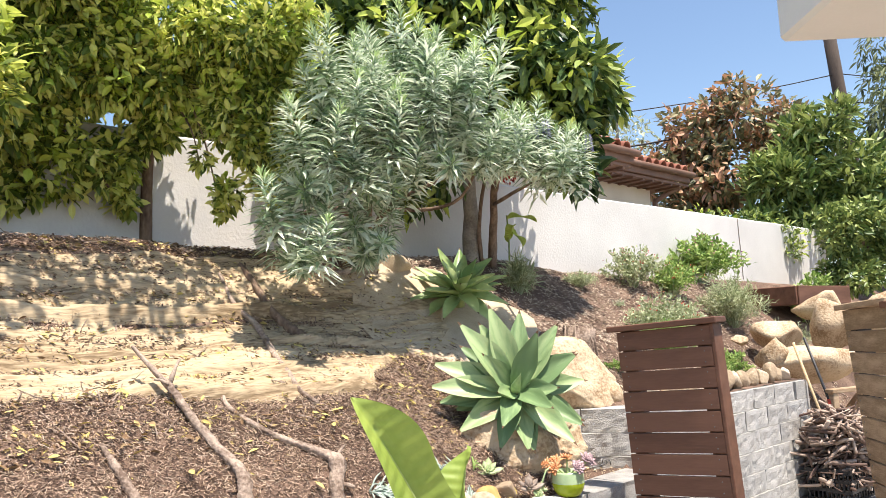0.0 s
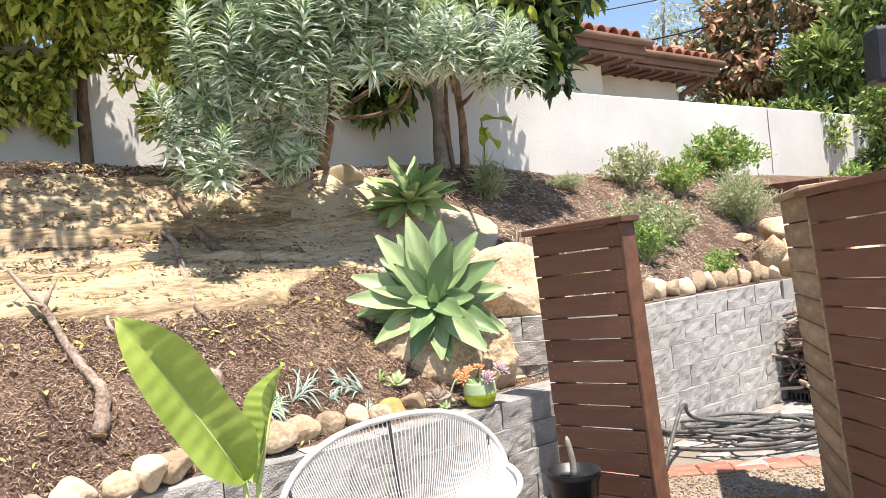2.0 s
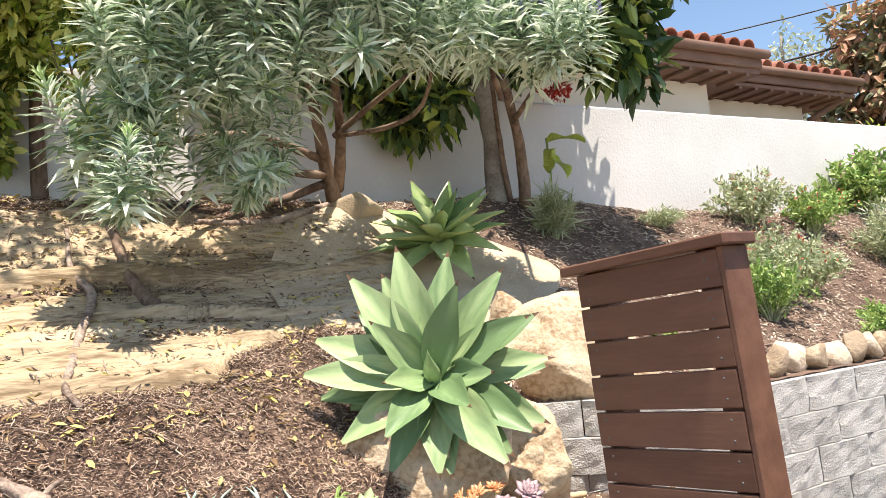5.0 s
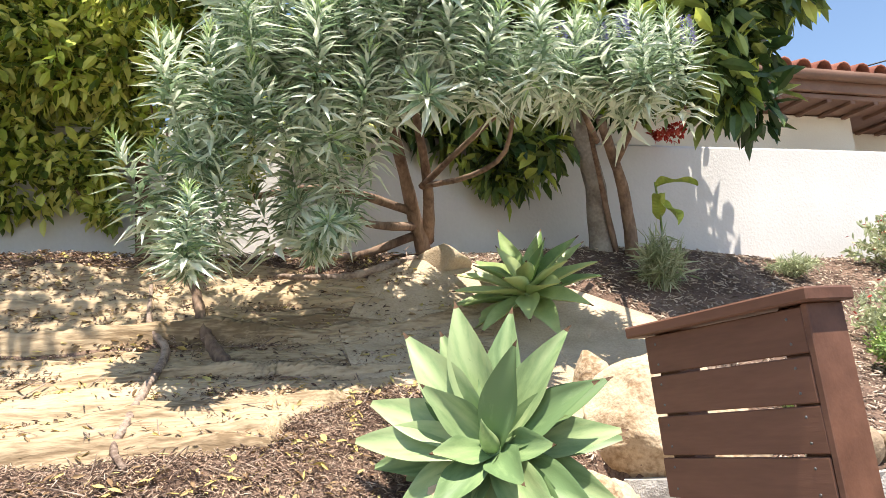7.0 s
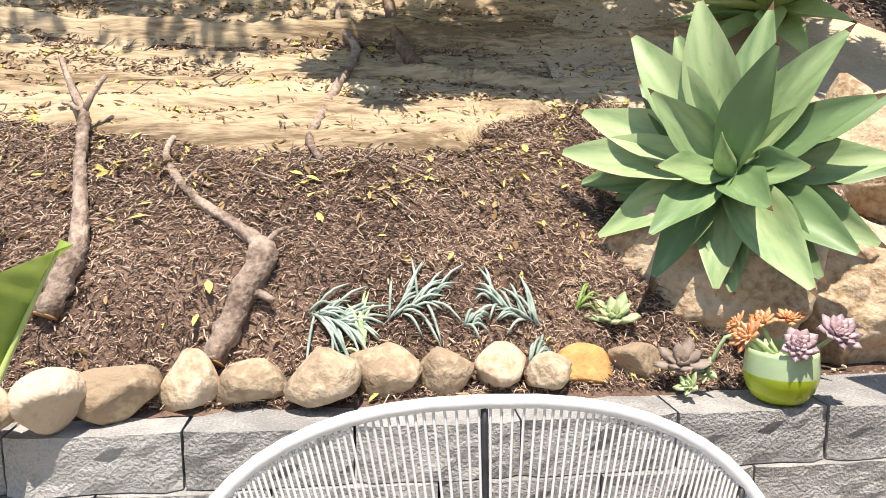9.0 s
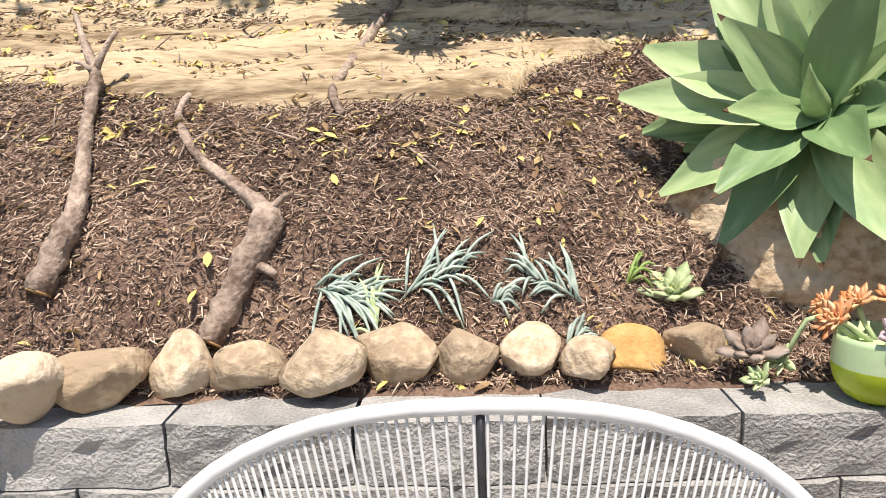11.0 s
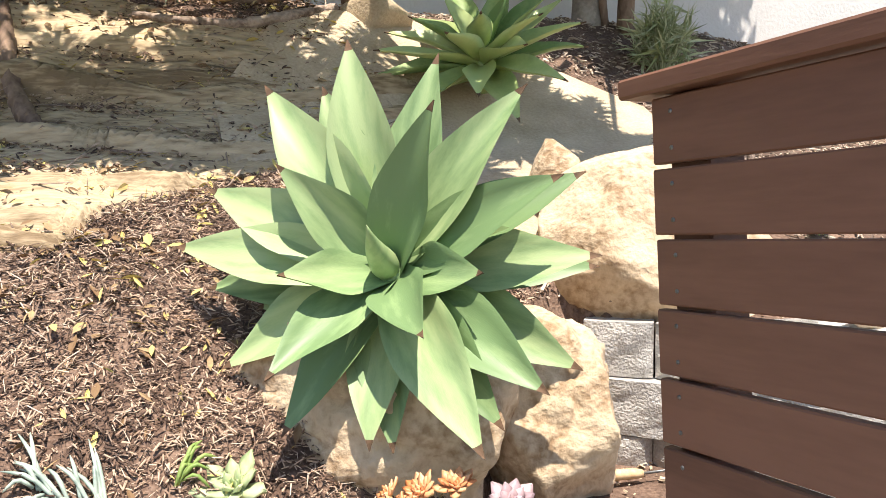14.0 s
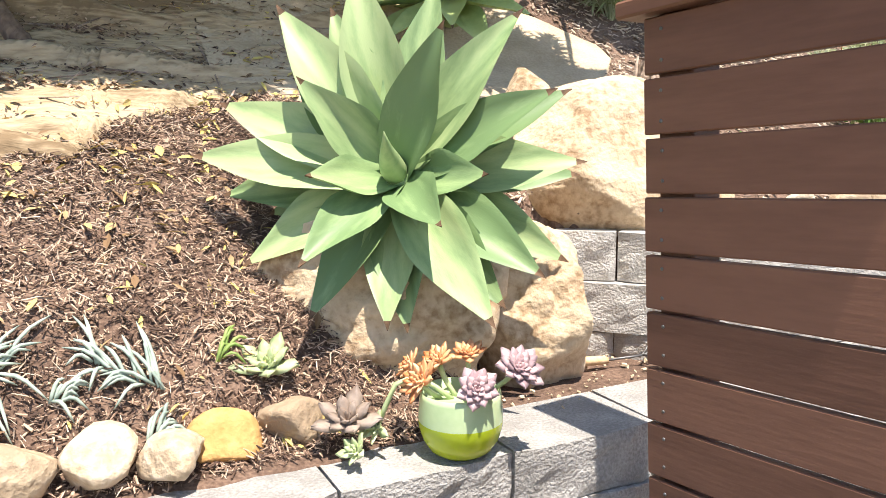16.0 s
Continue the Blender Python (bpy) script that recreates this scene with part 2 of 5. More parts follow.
def tube(points, radii, n=8, rough=0.0, seed=0, cap=True):
    """A tapered tube along points."""
    pts = [Vector(p) for p in points]
    vs, fs = [], []
    ref = Vector((0.31, 0.17, 0.93))
    rr = random.Random(seed)
    for i, p in enumerate(pts):
        d = (pts[min(i + 1, len(pts) - 1)] - pts[max(i - 1, 0)]).normalized()
        u = d.cross(ref)
        if u.length < 1e-3:
            u = d.cross(Vector((1, 0, 0)))
        u.normalize()
        w = d.cross(u)
        r = radii[i] if isinstance(radii, (list, tuple)) else radii
        for k in range(n):
            a = 2 * math.pi * k / n
            q = r * (1 + rough * rr.uniform(-1, 1))
            vs.append(p + u * (q * math.cos(a)) + w * (q * math.sin(a)))
    for i in range(len(pts) - 1):
        for k in range(n):
            a, b = i * n + k, i * n + (k + 1) % n
            fs.append((a, b, b + n, a + n))
    if cap:
        fs.append(tuple(range(n))[::-1])
        fs.append(tuple(range((len(pts) - 1) * n, len(pts) * n)))
    return vs, fs


def smooth_line(points, n):
    """n points along a Catmull-Rom line through points."""
    p = [Vector(q) for q in points]
    p = [2 * p[0] - p[1]] + p + [2 * p[-1] - p[-2]]
    out = []
    for i in range(n):
        t = i / (n - 1) * (len(p) - 3)
        k = min(int(t), len(p) - 4)
        t -= k
        a, b, c, d = p[k:k + 4]
        out.append(0.5 * ((2 * b) + (c - a) * t + (2 * a - 5 * b + 4 * c - d) * t * t + (3 * b - a - 3 * c + d) * t ** 3))
    return out


def stone(seed, size, cuts=14, sub=3, wob=0.07):
    """A worn stone: a ball cut by planes, then roughened."""
    rr = random.Random(seed)
    bm = bmesh.new()
    bmesh.ops.create_icosphere(bm, subdivisions=sub, radius=1)
    planes = []
    for _ in range(cuts):
        planes.append((Vector((rr.gauss(0, 1), rr.gauss(0, 1), rr.gauss(0, 1))).normalized(), rr.uniform(0.45, 0.85)))
    for v in bm.verts:
        for nrm, d in planes:
            k = v.co.dot(nrm) - d
            if k > 0:
                v.co -= nrm * k * 0.92
        v.co *= 1 + wob * noise.noise(v.co * 2.1 + Vector((seed * 3.1, 0, 0))) + wob * 0.4 * noise.noise(v.co * 6 + Vector((0, seed, 0)))
    lo = min(v.co.z for v in bm.verts)
    out = [(v.co.x * size[0], v.co.y * size[1], (v.co.z - lo) * size[2]) for v in bm.verts], [tuple(v.index for v in f.verts) for f in bm.faces]
    bm.free()
    return out


def frames_for(dirs, roll, up=(0, 0, 1)):
    """Turns whose y runs along dirs and whose z faces up as far as it can, rolled by roll."""
    d = dirs / np.linalg.norm(dirs, axis=1, keepdims=True)
    x = np.cross(d, np.broadcast_to(np.array(up, float), d.shape))
    x /= np.linalg.norm(x, axis=1, keepdims=True) + 1e-9
    z = np.cross(x, d)
    c, s = np.cos(roll)[:, None], np.sin(roll)[:, None]
    return np.stack([c * x + s * z, d, c * z - s * x], axis=2)


def scattered(tv, tf, turns, places, scales):
    """Copies of a small shape, joined into arrays of points and faces."""
    tv, tf = np.asarray(tv, float), np.asarray(tf, int)
    sc = np.asarray(scales, float)
    if sc.ndim == 1:
        sc = sc[:, None]
    v = np.einsum("nij,nkj->nki", turns, tv[None] * sc[:, None, :]) + places[:, None, :]
    f = tf[None] + (np.arange(len(places)) * len(tv))[:, None, None]
    return v.reshape(-1, 3), f.reshape(-1, tf.shape[1])


# a folded oval leaf and a folded narrow leaf, one long, along y
OVAL = ([(0, 0, 0), (-0.2, 0.35, 0.05), (0, 0.38, -0.01), (0.2, 0.35, 0.05), (-0.17, 0.7, 0.02), (0, 0.72, -0.03), (0.17, 0.7, 0.02), (0, 1, -0.1)],
        [(0, 2, 1, 1), (0, 3, 2, 2), (1, 2, 5, 4), (2, 3, 6, 5), (4, 5, 7, 7), (5, 6, 7, 7)])
BLADE = ([(0, 0, 0), (-0.07, 0.4, 0.05), (0, 0.4, 0.02), (0.07, 0.4, 0.05), (0, 1, -0.08)], [(0, 2, 1), (0, 3, 2), (1, 2, 4), (2, 3, 4)])
OVAL = (OVAL[0], [(0, 2, 1), (0, 3, 2), (1, 2, 5), (1, 5, 4), (2, 3, 6), (2, 6, 5), (4, 5, 7), (5, 6, 7)])
rng = np.random.default_rng(7)


def crown(blobs, per, leaf, size, droop=0.3, shell=0.55, gaps=0.0, seed=1, narrow=1.0, clumps=9):
    """Leaves round the outside of soft, uneven blobs (x, y, z, rx, ry, rz)."""
    g = np.random.default_rng(seed)
    P, D = [], []
    parts = []
    for x, y, z, rx, ry, rz in blobs:
        parts.append((x, y, z, rx * 0.78, ry * 0.78, rz * 0.78))
        for k in range(clumps):
            v = g.normal(size=3)
            v /= np.linalg.norm(v)
            q = 0.3 + 0.22 * g.random()
            parts.append((x + v[0] * rx * 0.78, y + v[1] * ry * 0.78, z + v[2] * rz * 0.78, rx * q, ry * q, rz * q))
    for x, y, z, rx, ry, rz in parts:
        n = int(per * (rx * ry + ry * rz + rx * rz))
        d = g.normal(size=(n, 3))
        d /= np.linalg.norm(d, axis=1, keepdims=True)
        lump = np.array([noise.noise(Vector(q) * 2.3 + Vector((x * 5 + seed, y, z))) for q in d])
        r = (shell + (1 - shell) * g.random(n) ** 0.6) * (1 + 0.35 * lump)
        keep = lump + 0.5 * g.random(n) > gaps - 0.35
        P.append((d * r[:, None] * np.array([rx, ry, rz]) + np.array([x, y, z]))[keep])
        D.append(d[keep])
    P, D = np.concatenate(P), np.concatenate(D)
    n = len(P)
    way = D * 0.6 + g.normal(size=(n, 3)) * 0.55 + np.array([0, 0, -droop])
    T = frames_for(way, g.normal(size=n) * 0.7)
    L = size * (0.6 + 0.7 * g.random(n))
    return scattered(*leaf, T, P, np.stack([L * narrow, L, L], 1))


# ---- lie of the land: s runs along the lower wall, d into the hill ----
O, SX, DX = Vector((0.69, 4.65, 0)), Vector((0.703, 0.711, 0)), Vector((-0.711, 0.703, 0))


def xy(s, d):
    return O + SX * s + DX * d


def sd(x, y):
    q = Vector((x, y, 0)) - O
    return q.dot(SX), q.dot(DX)


def curve_at(x, pts):
    return float(np.interp(x, [p[0] for p in pts], [p[1] for p in pts]))


LEFT = [(-1, 0.56), (0.0, 0.565), (0.2, 0.60), (0.43, 0.84), (0.6, 0.95), (0.8, 1.13), (1.1, 1.35), (1.45, 1.50), (1.65, 1.64), (2.1, 2.14), (2.4, 2.24), (3.0, 2.27), (40, 2.6)]
FAR_LEFT = [(-1, 0.56), (0, 0.565), (0.21, 0.60), (0.3, 0.74), (0.4, 0.90), (0.735, 1.17), (1.0, 1.33), (1.44, 1.51), (1.65, 1.64), (2.1, 2.14), (2.4, 2.24), (3.0, 2.27), (40, 2.6)]
RIGHT = [(-1, 0.96), (0.3, 0.98), (0.5, 1.08), (0.9, 1.34), (1.46, 1.6), (1.7, 1.76), (2.0, 1.98), (2.2, 2.1), (2.35, 2.22), (2.6, 2.28), (2.8, 2.29), (40, 2.6)]
FAR_RIGHT = [(-1, 0.96), (0.3, 0.98), (0.8, 1.12), (1.46, 1.42), (2.0, 1.84), (2.4, 2.1), (2.8, 2.22), (3.2, 2.26), (40, 2.6)]
FRONT_B = [(0.8, 0.62), (0.98, 0.47), (1.15, 0.2), (1.5, 0.03), (2.3, 0.05), (3.5, 0.02), (3.85, 0.0), (5.0, 0.1)]


def land(x, y):
    """Height of the hillside."""
    s, d = sd(x, y)
    k = min(1, max(0, (s - 0.5) / 1.1))
    f = min(1, max(0, (s - 2.4) / 1.4))
    h = min(1, max(0, (-0.2 - s) / 0.8))
    z = (curve_at(d, LEFT) * (1 - h) + curve_at(d, FAR_LEFT) * h) * (1 - k) + (curve_at(d, RIGHT) * (1 - f) + curve_at(d, FAR_RIGHT) * f) * k
    if 0.25 < s < 1.5:
        edge = curve_at(s, [(0.25, 0.2), (0.45, 0.5), (0.8, 0.66), (1.0, 0.5), (1.15, 0.25), (1.5, 0.08)])
        if d < edge + 0.06:
            z = min(z, 0.57 + max(0, (d - edge)) / 0.06 * (z - 0.57))
    if s > 3.95:
        f = curve_at(d, [(0.3, 0.0), (0.9, 0.75), (1.5, 1.0)])
        z *= 1 - (1 - f) * min(1, (s - 3.95) / 0.5)
    z += 0.035 * noise.noise(Vector((x * 1.7, y * 1.7, 0.3))) * min(1, max(0, d * 2)) + 0.008 * noise.noise(Vector((x * 9, y * 9, 2)))
    return z


def on_land(x, y, up=0.0):
    return (x, y, land(x, y) + up)


def front_edge(s):
    return 0.10 if s < 1.15 else (curve_at(s, FRONT_B) + 0.06)


def sheet(s_list, d_list, lift=0.0, edge=None):
    """A sheet laid on the hillside."""
    vs, fs = [], []
    for s in s_list:
        for j, d in enumerate(d_list):
            dd = max(d, front_edge(s)) if edge is None else d
            p = xy(s, dd)
            vs.append((p.x, p.y, land(p.x, p.y) + lift))
    n = len(d_list)
    for i in range(len(s_list) - 1):
        for j in range(n - 1):
            fs.append((i * n + j, (i + 1) * n + j, (i + 1) * n + j + 1, i * n + j + 1))
    return vs, fs


# ---- ground and hillside ----
ground = part("ground", mesh_data("ground", [(-400, -400, 0), (400, -400, 0), (400, 400, 0), (-400, 400, 0)], [(0, 1, 2, 3)], M["ground"]))
tagged(ground, "sandy dusty patio ground between worn pavers", "ground", kind="structure")
ss = list(np.arange(-9, -2.5, 0.25)) + list(np.arange(-2.5, 2.5, 0.04)) + list(np.arange(2.5, 7, 0.1)) + list(np.arange(7, 40, 2.0))
dd = list(np.arange(0.0, 2.8, 0.04)) + [2.9, 3.1, 3.4, 4, 6, 9, 14, 20, 30, 45]
hill_mesh = mesh_data("hillside", *sheet(ss, dd), M["soil"])
hill = tagged(part("hillside", hill_mesh), "brown mulched garden slope with crumbly soil", "hillside", kind="structure")


def ragged_patch(s0, s1, d0, d1, step, lift, fold=0.0, seed=0):
    """A cloth or bare patch on the slope between two uneven borders d0(s) and d1(s)."""
    vs, fs, n = [], [], 130
    sl = np.arange(s0, s1, step)
    for s in sl:
        a, b = d0(s), d1(s)
        for j in range(n):
            d = a + (b - a) * j / (n - 1)
            p = xy(s, d)
            e = min(1, j / 4, (n - 1 - j) / 4)
            z = land(p.x, p.y) + lift * e - 0.01 * (1 - e)
            if fold:
                q = d * 1.0 + 0.05 * noise.noise(Vector((s * 1.3, d, seed)))
                for at, hgt in ((0.9, 1.0), (0.985, 0.7), (1.17, 0.9), (1.3, 0.6), (1.43, 0.9), (1.6, 0.8), (1.72, 1.0), (1.9, 0.7)):
                    at += 0.05 * noise.noise(Vector((s * 0.8, at * 7, 3)))
                    run = max(0, noise.noise(Vector((s * 1.1, at * 9, 1))) + 0.35)
                    k = (q - at) / 0.02
                    z += e * fold * hgt * run * (math.exp(-k * k) - 0.35 * math.exp(-(k + 1.6) ** 2))
                z += 0.012 * noise.noise(Vector((s * 5, d * 9, 4)))
                for fs_, fd, hh in ((1.6, 17, 0.03), (3.0, 34, 0.016)):
                    z += e * hh * max(0, 1 - abs(noise.noise(Vector((s * fs_, d * fd, 11)))) * 5) * max(0, 0.3 + noise.noise(Vector((s * 2, d * 5, fd))))
            vs.append((p.x, p.y, z))
    for i in range(len(sl) - 1):
        for j in range(n - 1):
            fs.append((i * n + j, (i + 1) * n + j, (i + 1) * n + j + 1, i * n + j + 1))
    return vs, fs


def burlap_low(s):
    return curve_at(s, [(-6, 1.1), (-2.1, 0.98), (-1.76, 0.9), (-1.3, 0.82), (-0.58, 0.84), (-0.45, 1.03), (-0.1, 1.2), (0.14, 1.3), (0.5, 1.38), (0.8, 1.55)]) + 0.04 * noise.noise(Vector((s * 4, 1, 0)))


def burlap_top(s):
    return curve_at(s, [(-6, 2.1), (-1.2, 2.12), (-0.3, 2.1), (0.3, 1.98), (0.8, 1.7)]) + 0.05 * noise.noise(Vector((s * 3, 5, 0)))


burlap = part("burlap_sheet", mesh_data("burlap", *ragged_patch(-6, 0.75, burlap_low, burlap_top, 0.03, 0.012, 0.085), M["burlap"]))
tagged(burlap, "tan burlap erosion cloth pinned in folds over the slope", "burlap sheet")


def sand_low(s):
    return curve_at(s, [(-0.1, 1.4), (0.2, 1.15), (0.5, 0.75), (0.9, 0.8), (1.3, 1.05), (1.75, 1.5)]) + 0.05 * noise.noise(Vector((s * 4, 9, 0)))


def sand_top(s):
    return curve_at(s, [(-0.1, 1.7), (0.2, 2.1), (0.6, 2.25), (1.3, 1.95), (1.75, 1.62)]) + 0.05 * noise.noise(Vector((s * 3, 7, 0)))


bare = part("bare_earth", mesh_data("bare_earth", *ragged_patch(-0.1, 1.75, sand_low, sand_top, 0.04, 0.02), M["sand"]))
tagged(bare, "smooth bare tan earth round the small agave", "soil", kind="structure")


# ---- white garden wall and the house behind it ----
def wall_between(pts, z0, z1, thick, mat, name):
    vs, fs = [], []
    steps = []
    for a, b in zip(pts, pts[1:]):
        n = max(2, int((Vector(b) - Vector(a)).length / 0.5))
        steps += [Vector(a).lerp(Vector(b), i / n) for i in range(n)]
    steps.append(Vector(pts[-1]))
    for i, p in enumerate(steps):
        d = (steps[min(i + 1, len(steps) - 1)] - steps[max(i - 1, 0)]).normalized()
        nrm = Vector((-d.y, d.x, 0))
        w = 0.006 * noise.noise(Vector((p.x, p.y, 0)) * 1.5)
        for q, z in ((p, z0), (p, z1 - 0.02 + w), (p + nrm.to_2d() * 0.02, z1 + w), (p + nrm.to_2d() * (thick - .02), z1 + w), (p + nrm.to_2d() * thick, z1 - 0.02 + w), (p + nrm.to_2d() * thick, z0)):
            vs.append((q.x, q.y, z))
    n = 6
    for i in range(len(steps) - 1):
        for k in range(n):
            a, b = i * n + k, i * n + (k + 1) % n
            fs.append((a, a + n, b + n, b))
    fs += [tuple(range(n)), tuple(range((len(steps) - 1) * n, len(steps) * n))[::-1]]
    return mesh_data(name, vs, fs, mat, smooth=False)


white_wall = part("wall_garden", wall_between([(-7.5, 0.9), (0.9, 8.95), (7.5, 15.05)], 1.4, 3.22, 0.18, M["stucco"], "white_wall"))
tagged(white_wall, "long white stuccoed garden wall with a hairline crack", "wall", kind="structure")
crack_v = smooth_line([(4.9, 12.64, 3.21), (4.905, 12.645, 2.9), (4.92, 12.66, 2.6), (4.92, 12.66, 2.2)], 12)
part("crack", mesh_data("crack", *tube([p + Vector((0.001, -0.002, 0)) for p in crack_v], 0.008, 4), M["greybark"]), white_wall, "hairline crack")


def tile_mesh():
    vs, fs, n = [], [], 7
    for y, r in ((0, 0.105), (0.42, 0.085)):
        for rad in (r, r - 0.016):
            for k in range(n):
                a = math.pi * k / (n - 1)
                vs.append((rad * math.cos(a), y, rad * math.sin(a)))
    for k in range(n - 1):
        fs += [(k, k + 1, 2 * n + k + 1, 2 * n + k), (n + k, 3 * n + k, 3 * n + k + 1, n + k + 1), (k, n + k, n + k + 1, k + 1)]
    return mesh_data("roof_tile", vs, fs, M["tile"])


TILE = tile_mesh()


def house_block(house, x0, x1, y, depth, z0, zeave, over):
    """A stuccoed wing with a fascia, rafters under the eave and rows of barrel tiles; its front faces the garden."""
    part("wall", mesh_data("house_wall", *box(x1 - x0, depth, zeave - z0, ((x0 + x1) / 2, y + depth / 2, (z0 + zeave) / 2)), M["cream"], False), house, "cream stucco")
    xa, xb = x0 - over, x1 + over
    part("eave", mesh_data("eave", *box(xb - xa, depth + 2 * over, 0.05, ((xa + xb) / 2, y + depth / 2, zeave + 0.04), 0.005), M["fascia"], False), house, "brown boarded soffit")
    fas = part("fascia", mesh_data("fascia", *box(xb - xa, 0.05, 0.15, ((xa + xb) / 2, y - over - 0.02, zeave + 0.145), 0.01), M["fascia"], False), house, "brown fascia and gutter")
    part("gutter", mesh_data("gutter", *tube([(xa, y - over - 0.09, zeave + 0.22), (xb + 0.04, y - over - 0.09, zeave + 0.22)], 0.055, 8), M["fascia"]), fas)
    for i in range(int((xb - xa) / 0.3)):
        part("rafter", mesh_data("rafter", *box(0.06, over, 0.035, (xa + 0.2 + i * 0.3, y - over / 2, zeave - 0.003), 0.004), M["fascia"], False), house)
    slope = 0.26
    mid, top = (y + depth / 2), zeave + 0.27 + slope * (depth / 2 + over)
    part("roof", mesh_data("roof", [(xa, y - over - .05, zeave + 0.235), (xb, y - over - .05, zeave + 0.235), (xb - depth / 2 - over, mid, top), (xa + depth / 2 + over, mid, top), (xa, y + depth + over, zeave + 0.235), (xb, y + depth + over, zeave + 0.235)],
                           [(0, 1, 2, 3), (3, 2, 5, 4), (0, 3, 4), (1, 5, 2), (0, 4, 5, 1)], M["tile"], False), house, "red clay tile roof")
    for row in range(3):
        for i in range(int((xb - xa) / 0.24)):
            yy = y - over - 0.12 + row * 0.36
            part("roof_tile", TILE, house, m=pose(xa + 0.12 + i * 0.24 + random.uniform(-.008, .008), yy, zeave + 0.25 + slope * (row * 0.36), 14.5, 0, 0))


house = thing("house", (2.9, 11.3, 0), "cream stucco house with brown eaves and red clay tile roof", "house", rz=44)
house_block(house, -6.0, -0.42, 0.42, 3.0, 2.0, 3.84, 0.42)
house_block(house, -0.4, 2.4, 1.17, 3.0, 2.0, 3.96, 0.5)
spout = smooth_line([(2.85, 0.72, 4.14), (2.83, 0.76, 4.02), (2.52, 1.08, 3.78), (2.46, 1.12, 3.6), (2.46, 1.12, 2.3)], 14)
part("downspout", mesh_data("downspout", *tube(spout, 0.05, 8), M["fascia"]), house, "brown metal downspout")
part("wall_lamp", mesh_data("wall_lamp", *box(0.16, 0.16, 0.32, (-0.2, 1.08, 3.46), 0.04), M["paint"], False), house, "white wall lantern housing")
part("vent", mesh_data("vent", *box(0.3, 0.14, 0.16, (0.06, 1.09, 3.6), 0.04), M["steel"], False), house, "dark metal vent")


# ---- trees and shrubs ----
def limbs_mesh(name, lines, mat, n=8):
    return mesh_data(name, *joined([tube(smooth_line(p, 10), list(np.linspace(r0, r1, 10)), n, 0.12, i) for i, (p, r0, r1) in enumerate(lines)]), mat)


def tree(name, label, category, base, lines, blobs, per, leaf, size, mat, bark, droop, seed, gaps=0.0, young=0.0, ymat=None, narrow=1.0, shell=.55):
    t = thing(name, base, label, category)
    back = Matrix.Translation(-Vector(base))
    rel = [([tuple(Vector(q) - Vector(base)) for q in p], a, b) for p, a, b in lines]
    for i, l in enumerate(rel):
        part("trunk" if i == 0 else "limb", limbs_mesh("limb", [l], bark), t)
    rb = [(b[0] - base[0], b[1] - base[1], b[2] - base[2], *b[3:]) for b in blobs]
    part("crown", mesh_data("crown", *crown(rb, per, leaf, size, droop, shell, gaps, seed, narrow), mat, False), t)
    if young:
        part("new_growth", mesh_data("new_growth", *crown([(x, y, z + 0.12 * c, a * 1.03, b * 1.03, c) for x, y, z, a, b, c in rb], per * young, leaf, size * 1.1, -0.1, 0.9, gaps, seed + 5, narrow), ymat, False), t, "bright yellow-green young leaves")
    return t


tree("hedge_tree", "bushy evergreen with glossy yellow-green leaves over the wall", "tree", on_land(-3.3, 5.4),
     [([(-3.3, 5.4, 2.1), (-3.2, 5.45, 2.9), (-2.9, 5.5, 3.8)], 0.09, 0.05), ([(-3.1, 5.45, 3.4), (-2.7, 5.5, 3.6), (-2.1, 5.6, 3.6)], 0.04, 0.012), ([(-3.0, 5.45, 3.3), (-2.6, 5.5, 3.1), (-2.3, 5.6, 2.7)], 0.025, 0.008)],
     [(-2.72, 5.25, 3.39, 0.48, 0.41, 0.48), (-2.23, 5.42, 3.56, 0.41, 0.34, 0.41), (-1.93, 5.59, 3.50, 0.23, 0.23, 0.28), (-2.64, 5.47, 2.83, 0.31, 0.28, 0.30), (-2.29, 5.66, 2.89, 0.17, 0.16, 0.21), (-2.95, 5.36, 2.64, 0.25, 0.23, 0.21), (-2.00, 5.71, 3.16, 0.15, 0.14, 0.18), (-2.26, 5.72, 2.62, 0.08, 0.08, 0.11), (-2.44, 5.30, 4.08, 0.60, 0.48, 0.41), (-2.95, 4.40, 3.20, 0.50, 0.42, 0.60), (-2.6, 5.0, 4.25, 0.5, 0.4, 0.32), (-3.1, 4.6, 4.15, 0.5, 0.4, 0.36), (-2.90, 6.00, 3.75, 0.50, 0.30, 0.42), (-2.10, 6.75, 3.80, 0.50, 0.30, 0.40), (-1.35, 7.40, 3.85, 0.50, 0.30, 0.45)],
     2400, OVAL, 0.105, M["hedge"], M["bark"], 0.35, 3, gaps=0.1, young=0.16, ymat=M["young"])
